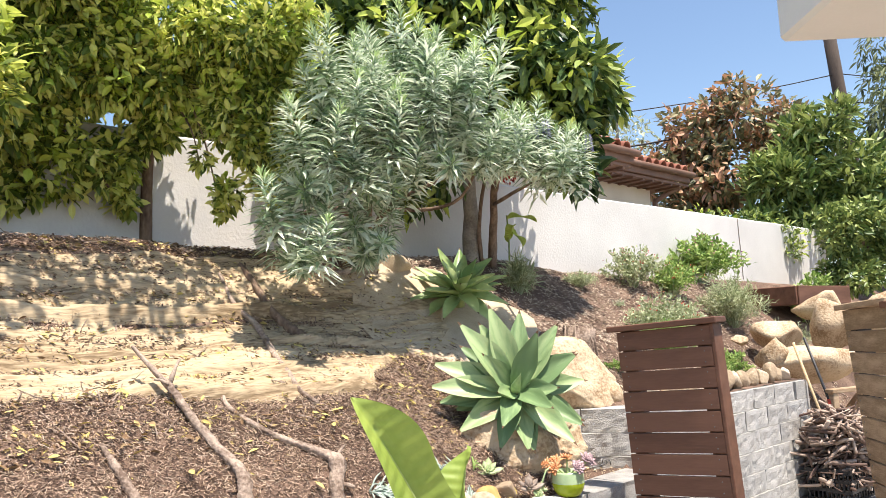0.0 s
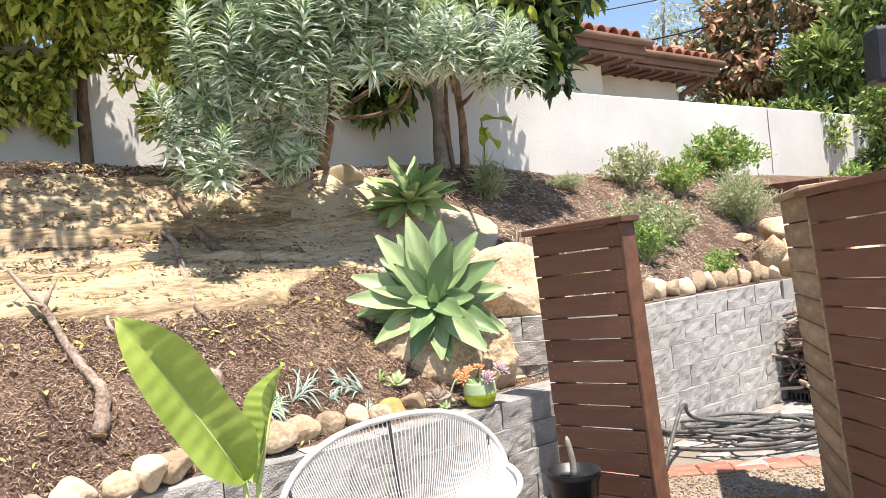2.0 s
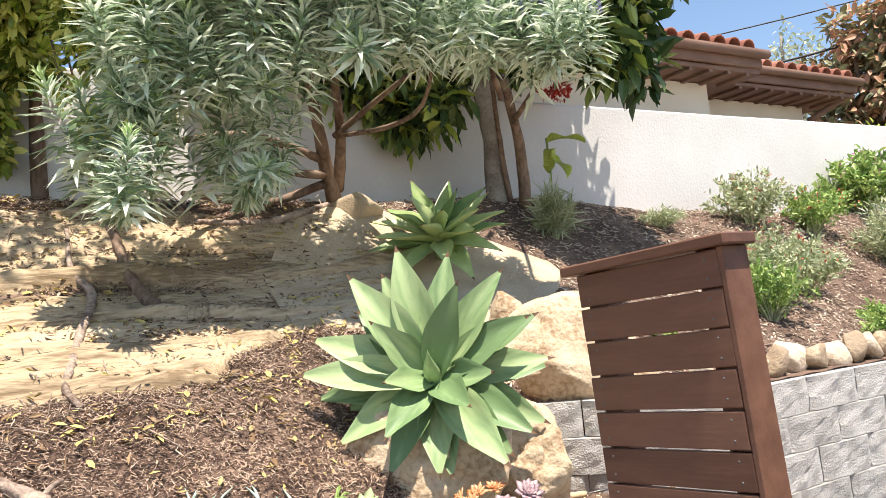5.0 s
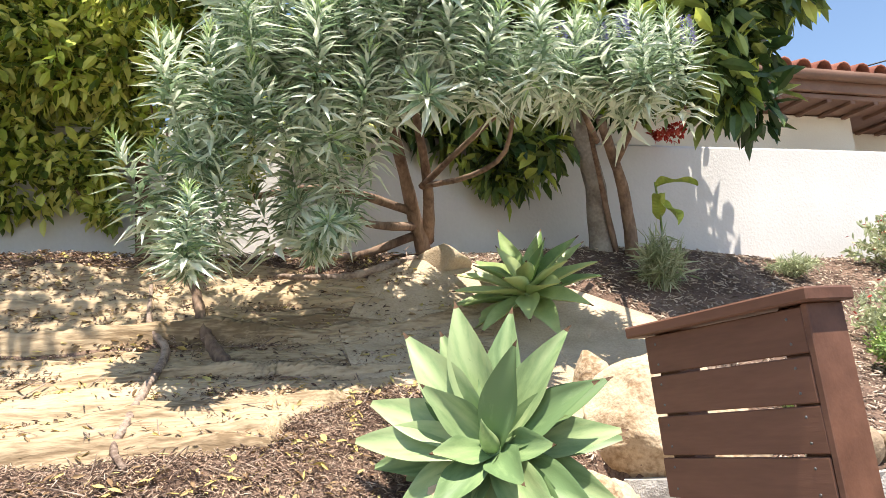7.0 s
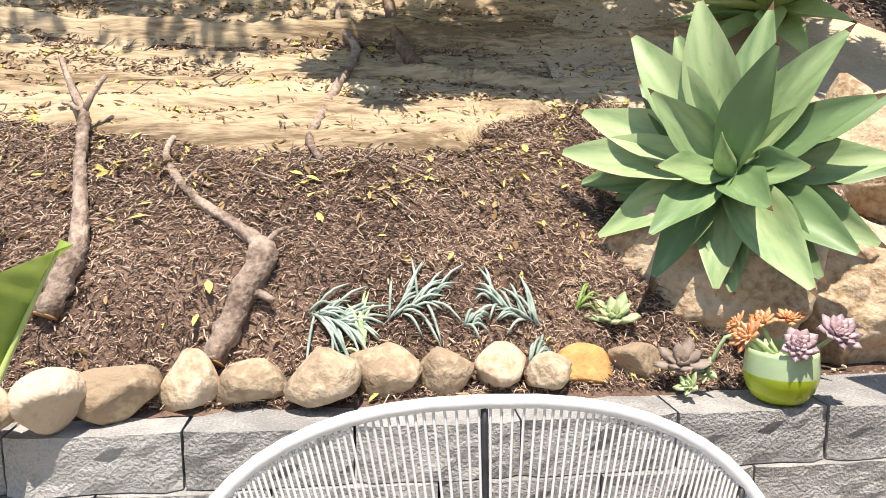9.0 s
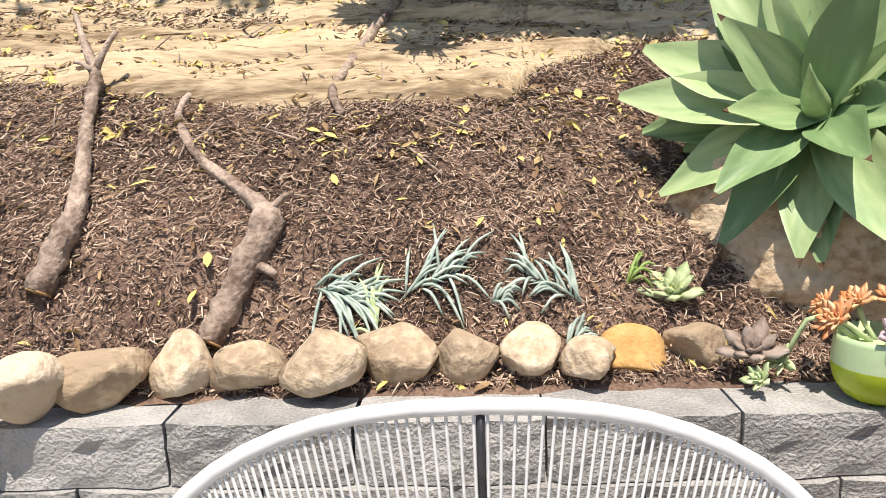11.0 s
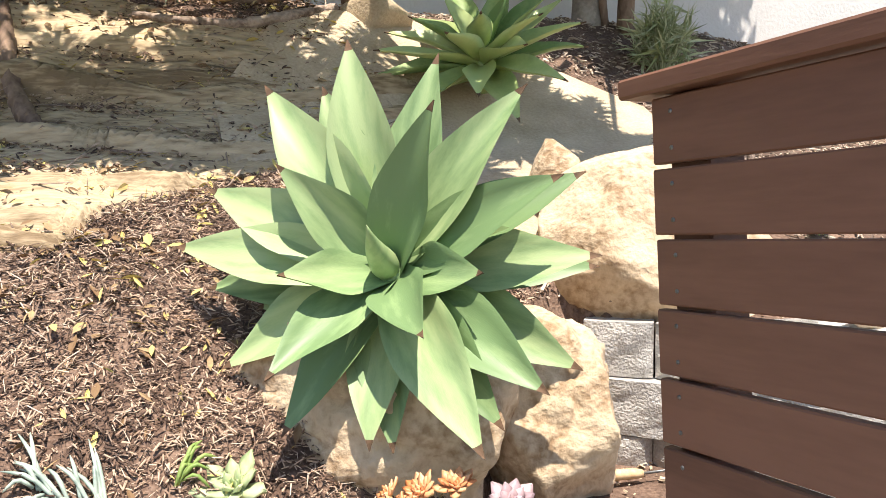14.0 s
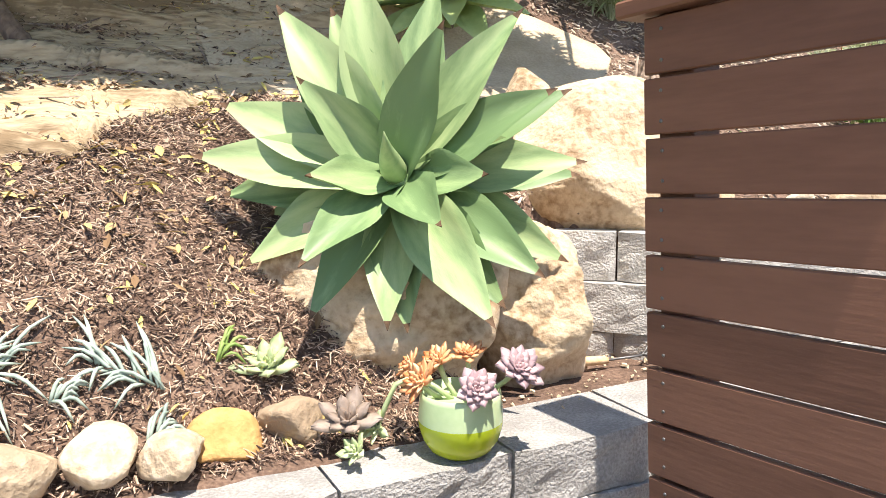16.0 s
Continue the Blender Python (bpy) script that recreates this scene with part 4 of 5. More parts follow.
crag("boulder", (0.41, 5.12, 0.52), (0.43, 0.27, 0.30), 11, M["boulder"], "wide tan sandstone boulder under the big agave", 28)
crag("boulder", (0.73, 5.43, 0.50), (0.25, 0.28, 0.28), 23, M["boulder"], "rough tan sandstone boulder behind the glazed pot", 40)
crag("boulder", (0.93, 5.98, 0.76), (0.41, 0.34, 0.38), 12, M["boulder"], "rounded pale sandstone boulder above the block wall", 20, 0.6)
rock("boulder", (1.27, 5.98, 0.94), (0.12, 0.1, 0.13), 17, M["boulder"], "small tan rock at the end of the block wall", 30)
rock("boulder", (0.66, 5.92, 1.24), (0.15, 0.14, 0.16), 13, M["boulder"], "small pale rock wedged beside the boulder", 10)
rock("boulder", (-0.33, 6.62, 2.0), (0.22, 0.17, 0.14), 15, M["sand"], "tan rock beside the echium stems", 30)
far_rocks = [((3.85, 8.3, 0.85), (0.62, 0.4, 0.25)), ((3.95, 9.25, 1.15), (0.34, 0.3, 0.3)), ((4.5, 9.2, 1.15), (0.4, 0.34, 0.34)), ((4.9, 10.2, 1.5), (0.4, 0.3, 0.22)), ((3.45, 8.2, 0.95), (0.2, 0.18, 0.24)),
             ((3.4, 9.0, 1.25), (0.14, 0.1, 0.08)), ((2.7, 8.75, 1.4), (0.08, 0.06, 0.06)), ((5.0, 8.9, 0.9), (0.5, 0.4, 0.5)), ((4.6, 8.0, 0.1), (0.7, 0.5, 0.6)), ((5.5, 8.3, 0.0), (0.7, 0.6, 0.8))]
for i, (p, size) in enumerate(far_rocks):
    rock("boulder", p, size, 30 + i, M["boulder"], "weathered pale sandstone boulder on the far slope", i * 40, "boulders on the slope")
edge = [(-0.503, 3.469, 0.072), (-0.496, 3.63, 0.102), (-0.407, 3.772, 0.079), (-0.306, 3.883, 0.102), (-0.149, 3.978, 0.085), (-0.089, 4.15, 0.09), (0.013, 4.272, 0.083), (0.144, 4.373, 0.072), (0.254, 4.435, 0.068), (0.304, 4.561, 0.075), (0.392, 4.695, 0.067), (-0.585, 3.36, 0.075), (-0.70, 3.25, 0.075), (-0.82, 3.14, 0.08)]
for i, (x, y, w) in enumerate(edge):
    rr = random.Random(i)
    rock("edging_stone", (x, y, 0.588), (w * 1.3, 0.095, w * 0.92 + 0.015 * rr.random()), 50 + i, M["ochre"] if i == 9 else M["cobble"],
         "ochre rounded stone edging the bed" if i == 9 else "rough tan cobble edging the mulched bed", 45 + rr.uniform(-14, 14), "cobbles along the lower wall", 9 + i % 4 * 3, tilt=rr.uniform(-12, 12))
s_k = 1.45
for i in range(15):
    d = curve_at(s_k, FRONT_B) + 0.16
    p = xy(s_k, d)
    rr = random.Random(100 + i)
    w = 0.10 + 0.03 * rr.random()
    rock("edging_stone", (p.x, p.y, 0.955), (w, 0.07, 0.085 + 0.03 * rr.random()), 80 + i, M["cobble"], "upright tan cobble edging the upper block wall", 50 + rr.uniform(-20, 20), "cobbles along the upper wall", 9, tilt=rr.uniform(-12, 12))
    s_k += 0.165
stump = thing("stump", on_land(1.12, 6.28, -0.04), "split weathered tree stump with splintered sides", "stump")
part("wood", mesh_data("stump", *tube([(0, 0, 0), (0, 0, 0.12), (0.01, 0, 0.22), (0.02, 0, 0.3)], [0.15, 0.13, 0.12, 0.11], 22, 0.16, 4), M["drift"]), stump)
for i in range(16):
    a = i * 0.4
    part("splinter", mesh_data("splinter", *tube([(0.14 * math.cos(a), 0.14 * math.sin(a), 0.02), (0.125 * math.cos(a), 0.125 * math.sin(a), 0.2), (0.11 * math.cos(a), 0.11 * math.sin(a), 0.28 + 0.05 * math.sin(i * 3))], [0.014, 0.012, 0.004], 5, 0.2, i), M["drift"]), stump)


# ---- fallen branches ----
def fallen(points, radii, label, mat, stubs=(), cut_end=True):
    pts = [Vector((x, y, land(x, y) + h)) for x, y, h in points]
    t = thing("fallen_branch", tuple(pts[0]), label, "branch")
    line = smooth_line([p - pts[0] for p in pts], 44)
    rad = list(np.interp(np.linspace(0, 1, 44), np.linspace(0, 1, len(radii)), radii))
    part("wood", mesh_data("fallen_branch", *tube(line, rad, 12, 0.2, len(points)), mat), t)
    for a, b, r in stubs:
        a, b = Vector(a) - pts[0], Vector(b) - pts[0]
        part("twig", mesh_data("twig", *tube(smooth_line([a, (a + b) / 2 + Vector((0, 0, .01)), b], 6), list(np.linspace(r, r * .5, 6)), 7, 0.15, 3), mat), t)
    if cut_end:
        d = (line[0] - line[1]).normalized()
        q = d.to_track_quat("Z", "Y").to_matrix().to_4x4()
        part("cut_end", mesh_data("cut_end", *tube([(0, 0, 0), (0, 0, 0.004)], rad[0] * 0.93, 14), M["cut"]), t, "pale sawn end", m=Matrix.Translation(line[0]) @ q)
    return t


fallen([(-0.43, 3.86, 0.03), (-0.44, 3.92, 0.035), (-0.45, 3.99, 0.035), (-0.46, 4.06, 0.035), (-0.52, 4.08, 0.025), (-0.65, 4.07, 0.02), (-0.78, 4.06, 0.015), (-0.89, 4.07, 0.012), (-1.0, 4.11, 0.012), (-1.05, 4.17, 0.015), (-1.07, 4.22, 0.02)], [0.034, 0.036, 0.038, 0.042, 0.024, 0.017, 0.015, 0.014, 0.012, 0.012, 0.008],
       "thick-butted grey dead branch lying on the mulch", M["drift"], [((-0.44, 4.0, 0.84), (-0.37, 4.02, 0.83), 0.016), ((-0.46, 4.07, 0.97), (-0.42, 4.12, 1.02), 0.011)])
fallen([(-0.79, 3.60, 0.03), (-0.81, 3.68, 0.035), (-0.85, 3.73, 0.03), (-0.97, 3.80, 0.025), (-1.08, 3.86, 0.03), (-1.17, 3.92, 0.05), (-1.25, 3.97, 0.07), (-1.33, 3.98, 0.12), (-1.445, 4.0, 0.2)], [0.034, 0.034, 0.028, 0.022, 0.02, 0.019, 0.02, 0.013, 0.008],
       "forked grey dead branch lying up the slope", M["drift"], [((-1.25, 3.97, 1.36), (-1.224, 4.04, 1.482), 0.013), ((-1.25, 3.96, 1.36), (-1.31, 3.93, 1.39), 0.009)])
fallen([(-0.61, 4.43, 0.015), (-0.72, 4.48, 0.02), (-0.82, 4.64, 0.02), (-0.94, 4.82, 0.02), (-1.12, 5.12, 0.03), (-1.27, 5.17, 0.02), (-1.42, 5.32, 0.02)], [0.012, 0.015, 0.017, 0.019, 0.02, 0.016, 0.01], "thin brown dead branch on the burlap", M["drift"], (), False)
fallen([(-0.80, 5.22, 0.03), (-0.94, 5.265, 0.035), (-1.07, 5.32, 0.03), (-1.18, 5.40, 0.03), (-1.33, 5.5, 0.02)], [0.031, 0.032, 0.029, 0.027, 0.022], "sawn brown branch lying on the burlap", M["bark"])
fallen([(-0.5, 6.5, 0.03), (-0.59, 6.31, 0.02), (-0.74, 6.06, 0.02), (-1.0, 5.8, 0.02)], [0.02, 0.025, 0.022, 0.015], "curved bleached root on the burlap", M["drift"], (), False)
fallen([(-1.15, 3.37, 0.02), (-1.28, 3.47, 0.02), (-1.38, 3.54, 0.02)], [0.022, 0.018, 0.01], "short dead stick on the mulch", M["drift"], (), False)

# ---- succulents in the bed ----
def rosette(name, at, axis, r, count, mat, label, category="succulent", fat=0.36, parent=None, cup=60):
    leafs = []
    q = Vector(axis).to_track_quat("Z", "Y").to_matrix().to_4x4()
    rr = random.Random(int(at[0] * 1000) + count)
    for i in range(count):
        u = (i + 0.5) / count
        L = r * (0.35 + 0.65 * u)
        n = 5
        v, f = [], []
        for k in range(n):
            t = k / (n - 1)
            w = fat * L * (0.45 + 1.1 * t * (1 - t) * 2) * (1 if k < n - 1 else 0.12)
            v += [(-w / 2, L * t, 0.10 * L * t * t), (0, L * t, -0.16 * w), (w / 2, L * t, 0.10 * L * t * t), (0, L * t, 0.14 * w + 0.02 * L)]
        for k in range(n - 1):
            for j in range(4):
                a, b = k * 4 + j, k * 4 + (j + 1) % 4
                f.append((a, b, b + 4, a + 4))
        f.append((16, 17, 18, 19))
        m = q @ Matrix.Rotation(i * 2.39996, 4, "Z") @ Matrix.Rotation(radians(80 - cup * u ** 0.8 + rr.uniform(-5, 5)), 4, "X")
        leafs.append(([m @ Vector(p) for p in v], f))
    if not parent:
        t = thing(name, at, label, category)
        for v, f in leafs:
            part("leaf", mesh_data("succulent_leaf", v, f, mat), t)
        return t
    me = mesh_data(name, *joined(leafs), mat)
    if parent:
        return part(name, me, parent, label, Matrix.Translation(at))
    ob = part(name, me, m=Matrix.Translation(at))
    return tagged(ob, label, category)


rosette("succulent", (0.30, 4.74, 0.74), (0.05, -0.5, 0.8), 0.10, 16, M["pale"], "pale green echeveria with rounded leaves in the mulch", fat=0.5)
rosette("succulent", (0.53, 4.68, 0.655), (0.1, -0.5, 0.8), 0.095, 16, M["taupe"], "taupe-brown echeveria beside the glazed pot", fat=0.5)
rosette("succulent", (0.14, 4.90, 0.86), (0.1, -0.6, 0.7), 0.045, 14, M["orange"], "tiny orange succulent against the boulder", fat=0.35)
rosette("succulent", (0.19, 4.86, 0.81), (0.1, -0.6, 0.7), 0.045, 16, M["taupe"], "tiny grey rosette succulent against the boulder", fat=0.4)
rosette("succulent", (0.58, 4.62, 0.62), (-0.3, -0.6, 0.6), 0.05, 16, M["pale"], "small pale rosette trailing beside the pot", fat=0.5)


def chalk_sticks(x, y, n, spread, label, seed, lean, mat=None, L=0.13):
    g = np.random.default_rng(seed)
    pcs = []
    for i in range(n):
        a = lean + g.normal() * 0.6
        u = i / n
        b = Vector((math.cos(lean), math.sin(lean), 0)) * spread * (u - 0.4)
        px, py = x + b.x, y + b.y
        h = land(px, py) + 0.008 + 0.014 * g.random()
        l = L * (0.4 + 0.5 * g.random())
        p0 = Vector((px, py, h))
        p2 = p0 + Vector((math.cos(a) * l, math.sin(a) * l, 0.003 + 0.012 * g.random() + (land(px + math.cos(a) * l, py + math.sin(a) * l) - land(px, py))))
        p1 = (p0 + p2) / 2 + Vector((0, 0, 0.02))
        pcs.append(tube(smooth_line([p0, p1, p2], 6), [0.003, 0.0042, 0.0046, 0.0042, 0.0033, 0.001], 6))
    a = Vector((x, y, land(x, y)))
    t = thing("chalk_stick_plant", a, label, "succulent", "succulents along the bed")
    for vs, fs in pcs:
        part("leaf", mesh_data("chalk_stick", [Vector(v) - a for v in vs], fs, mat or M["blue"]), t)
    return t


chalk_sticks(-0.27, 4.12, 44, 0.12, "blue-grey finger-leaved succulent lying in the mulch", 1, 0.6, L=0.15)
chalk_sticks(-0.12, 4.29, 22, 0.15, "blue-grey branching chalk stick cutting on the mulch", 2, 1.1, L=0.14)
chalk_sticks(-0.17, 4.16, 14, 0.05, "small grey-green finger succulent", 3, 2.6, M["pale"], 0.08)
chalk_sticks(0.11, 4.52, 22, 0.15, "grey-green trailing finger succulent", 4, 3.6, L=0.12)
chalk_sticks(0.19, 4.47, 12, 0.05, "small blue finger succulent by the stones", 5, 1.2, L=0.08)
chalk_sticks(0.02, 4.4, 10, 0.04, "tiny pale finger succulent", 6, 0.8, L=0.07)
chalk_sticks(0.22, 4.67, 10, 0.04, "small upright green succulent", 7, 1.6, M["herb2"], 0.08)

# ---- glazed pot with succulents ----
pot_at = (0.765, 4.76, 0.588)
pot = thing("flower_pot", pot_at, "small two-tone mint and lime glazed pot with succulents", "pot")


def turned(profile, n=32):
    vs, fs = [], []
    for r, z in profile:
        for k in range(n):
            a = 2 * math.pi * k / n
            vs.append((r * math.cos(a), r * math.sin(a), z))
    for i in range(len(profile) - 1):
        for k in range(n):
            a, b = i * n + k, i * n + (k + 1) % n
            fs.append((a, b, b + n, a + n))
    return vs, fs


R = 0.093
part("lower_glaze", mesh_data("pot_low", *turned([(0.001, 0), (R * 0.55, 0), (R * 0.74, 0.012), (R * 0.9, 0.035), (R * 0.99, 0.062), (R, 0.078)]), M["glaze_low"]), pot, "lime green glaze")
part("upper_glaze", mesh_data("pot_top", *turned([(R, 0.078), (R * 0.995, 0.1), (R * 0.965, 0.13), (R * 0.95, 0.142), (R * 0.9, 0.142), (R * 0.88, 0.12), (0.001, 0.12)]), M["glaze_top"]), pot, "mint green glaze")
for p, ax, r, n, mk, f in (((-0.075, -0.04, 0.165), (-0.4, -0.6, 0.5), 0.062, 28, "orange", 0.45), ((-0.06, 0.03, 0.19), (-0.3, -0.4, 0.7), 0.055, 26, "orange", 0.50), ((0.005, 0.05, 0.205), (0, -0.3, 0.8), 0.05, 28, "orange", 0.50),
                           ((0.05, -0.055, 0.165), (0.3, -0.7, 0.5), 0.055, 32, "mauve", 0.6), ((0.12, 0.03, 0.19), (0.4, -0.4, 0.6), 0.065, 34, "mauve", 0.55), ((-0.12, 0.01, 0.18), (-0.6, -0.3, 0.5), 0.045, 22, "orange", 0.55), ((-0.17, -0.07, 0.06), (-0.3, -0.6, 0.3), 0.05, 16, "pale", .45)):
    rosette("rosette", p, ax, r, n, M[mk], "", fat=f, parent=pot, cup=72)
    part("stalk", mesh_data("stalk", *tube(smooth_line([(p[0] * 0.25, p[1] * 0.25 + 0.01, 0.118), (p[0] * 0.7, p[1] * 0.7, 0.155 if p[2] > .1 else .17), p], 6), 0.006, 6), M["pale"]), pot)

# ---- hand fork ----
fork = thing("hand_fork", (0.91, 5.44, 0.585), "rusty hand cultivator with a pale wooden handle on the soil", "garden tool", rz=35)
part("handle", mesh_data("handle", *tube([(0, 0, 0.016), (0.04, 0, 0.018), (0.1, 0, 0.017), (0.12, 0, 0.015)], [0.013, 0.015, 0.014, 0.011], 10), M["toolwood"]), fork, "pale turned wooden handle")
part("shaft", mesh_data("shaft", *tube([(0.11, 0, 0.015), (0.2, 0, 0.018), (0.25, 0, 0.02)], 0.004, 6), M["steel"]), fork)
for k in (-1, 0, 1):
    part("tine", mesh_data("tine", *tube(smooth_line([(0.24, 0, 0.02), (0.27, 0.025 * k, 0.03), (0.29, 0.035 * k, 0.055), (0.3, 0.035 * k, 0.02)], 7), 0.0035, 5), M["steel"]), fork)


# ---- slatted screens ----
def slatted_screen(base, yaw, width, label, slats, wood, lean=6.0, cap_mat=None, post_mat=None, pitch=0.14, gap=0.008, group=""):
    t = thing("slatted_screen", base, label, "screen", group)
    m = Matrix.Rotation(radians(-lean), 4, Vector((0.53, 0.845, 0))) @ Matrix.Rotation(radians(yaw), 4, "Z")
    h = slats * pitch
    for x in (0.06, width - 0.045):
        part("post", mesh_data("post", *box(0.085, 0.085, h, (x, 0.055, h / 2), 0.004), post_mat or wood, False), t, m=m)
    me = mesh_data("slat", *box(width, 0.022, pitch - gap, (width / 2, 0, 0), 0.003), wood, False)
    nail = mesh_data("nail", *tube([(0, -0.0125, 0), (0, -0.0105, 0)], 0.004, 6), M["steel"])
    for i in range(slats):
        sl = part("slat", me, t, m=m @ pose(random.uniform(-.002, .002), 0, (i + 0.5) * pitch, 0, random.uniform(-.25, .25), 0))
        for x in (0.045, width - 0.045):
            for z in (-0.03, 0.03):
                part("nail", nail, sl, m=pose(x, 0, z))
    part("end_board", mesh_data("end_board", *box(0.02, 0.13, h, (width + 0.011, 0.054, h / 2), 0.003), wood, False), t, m=m)
    part("cap", mesh_data("cap", *box(width + 0.1, 0.17, 0.035, (width / 2, 0.045, h + 0.018), 0.005), cap_mat or wood, False), t, "flat top board", m=m)
    return t


slatted_screen((1.197, 4.815, -0.03), -38.5, 0.565, "narrow brown-stained slatted wood screen leaning on the patio", 13, M["brown"], lean=3.2, pitch=0.1187, group="slatted screens")
slatted_screen((2.47, 4.08, -0.03), -80, 1.3, "wide brown-stained slatted wood screen", 13, M["brown"], lean=4.0, pitch=0.1245, group="slatted screens")
slatted_screen((2.58, 4.78, -0.03), -99, 0.66, "slatted screen of weathered unstained boards", 13, M["weathered"], lean=4.0, pitch=0.1245, post_mat=M["darkpost"], group="slatted screens")


# ---- white cord chair ----
def cord_chair(at, yaw):
    t = thing("cord_chair", at, "wide white chair of cords strung on a round metal frame", "chair", rz=yaw)
    n = 48
    rim, low = [], []
    for k in range(n):
        a = 2 * math.pi * k / n
        x, v = 0.60 * math.copysign(abs(math.cos(a)) ** 0.82, math.cos(a)), math.sin(a)
        y = (0.09 if v > 0 else 0.34) * v
        z = 0.40 + (0.34 if v > 0 else 0.06) * v
        rim.append(Vector((x, y, z)))
        low.append(Vector((0.36 * math.cos(a), -0.12 + 0.13 * v, 0.26 + 0.02 * v)))
    part("rim", mesh_data("rim", *tube(rim + rim[:2], 0.015, 10, cap=False), M["white"]), t, "white wrapped rim")
    part("seat_ring", mesh_data("seat_ring", *tube(low + low[:2], 0.009, 8, cap=False), M["white"]), t)
    cords = 230
    me = []
    for k in range(cords):
        f = k / cords * n
        i, u = int(f) % n, f - int(f)
        a, b = rim[i].lerp(rim[(i + 1) % n], u), low[i].lerp(low[(i + 1) % n], u)
        sag = (a + b) / 2 + Vector((0, 0, -0.02)) + (Vector((a.x, a.y, 0)) * 0.06)
        part("cord", mesh_data("cord", *tube(smooth_line([a, sag, b], 6), 0.0032, 5, cap=False), M["white"]), t)
    for k in (4, 12, 20, 31, 36, 41):
        a, b = rim[k], low[k]
        s = (a + b) / 2 + Vector((a.x, a.y, 0)) * 0.10 + Vector((0, 0, -0.06))
        part("frame_bar", mesh_data("frame_bar", *tube(smooth_line([a, s, b], 8), 0.008, 7), M["blackmetal"]), t, "black metal bar")
    for sx, sy in ((-1, -1), (1, -1), (0, 1)):
        part("leg", mesh_data("leg", *tube(smooth_line([(sx * 0.2, -0.12 + sy * 0.1, 0.26), (sx * 0.3, -0.12 + sy * 0.18, 0.15), (sx * 0.33, -0.12 + sy * 0.22, 0.0)], 6), 0.009, 7), M["blackmetal"]), t)
    return t


cord_chair((0.468, 3.856, 0.0), 43.3)


# ---- bird-of-paradise leaf plant ----
def paddle_leaf(L, W, bend, seed):
    nu, nv = 96, 9
    vs, fs = [], []
    y = z = ang = 0.0
    for i in range(nu):
        u = i / (nu - 1)
        w = W * min(1, (u / 0.22) ** 0.6 if u < 0.22 else 1) * (1 - max(0, (u - 0.55) / 0.45) ** 2.6) + 0.004
        for j in range(nv):
            q = 2 * j / (nv - 1) - 1
            zz = 0.34 * abs(q) * w + 0.012 * math.sin(u * 75) * abs(q) * (1 - q * q) * 0.6 + 0.02 * math.sin(u * 9 + seed) * abs(q)
            vs.append((q * w / 2, y - zz * math.sin(ang), z + zz * math.cos(ang)))
        ang = bend * u
        y += L / nu * math.cos(ang)
        z += L / nu * math.sin(ang)
    k = len(vs)
    for i in range(nu - 1):
        for j in range(nv - 1):
            a = i * nv + j
            fs.append((a, a + 1, a + nv + 1, a + nv))
    return vs, fs


plant = thing("paddle_leaf_plant", (0.10, 3.02, 0.0), "young banana-like plant with two broad lime green leaves", "plant")
for (base, tip_dir, L, W, bend, roll, sd_) in (((-0.02, 0.0, 0.76), (-0.2, -0.32, 0.62), 0.71, 0.21, -0.35, -0.7, 1), ((0.02, 0.02, 0.74), (0.04, 0.16, 0.4), 0.43, 0.15, -0.1, 0.8, 2)):
    d = np.array([tip_dir], float)
    T = frames_for(d, np.array([roll]), (0, -1, 0.2))[0]
    m4 = Matrix.Translation(base) @ Matrix(T.tolist()).to_4x4()
    lf = part("leaf", mesh_data("paddle_leaf", *paddle_leaf(L, W, bend, sd_), M["banana"]), plant, "broad ribbed lime green leaf", m4)
    y = z = ang = 0.0
    spine = []
    for i in range(26):
        spine.append((0, y + 0.004 * math.sin(ang), z - 0.004))
        ang = bend * i / 25
        y += L / 26 * math.cos(ang)
        z += L / 26 * math.sin(ang)
    part("midrib", mesh_data("midrib", *tube(spine, list(np.linspace(0.009, 0.002, 26)), 7), M["rib"]), lf)
    part("stalk", mesh_data("stalk", *tube(smooth_line([(0.01, 0, 0), (base[0] * 0.6, 0.03, 0.4), base], 8), list(np.linspace(0.022, 0.009, 8)), 8), M["rib"]), plant)

# ---- black nursery pot with a cutting ----
npot = thing("nursery_pot", (1.23, 4.36, 0.0), "black plastic nursery pot with a bare grey cutting", "pot")
part("body", mesh_data("pot_body", *turned([(0.001, 0.0), (0.10, 0.0), (0.125, 0.30), (0.137, 0.30), (0.137, 0.33), (0.124, 0.33), (0.12, 0.29), (0.001, 0.29)], 28), M["plastic"]), npot)
part("cutting", mesh_data("cutting", *tube(smooth_line([(0, 0, 0.27), (0.0, 0.0, 0.38), (-0.015, 0, 0.46), (-.02, 0, 0.5)], 7), [0.017, 0.016, 0.016, 0.015, 0.015, 0.012, 0.003], 8, 0.1), M["greybark"]), npot, "bare grey stem cutting")

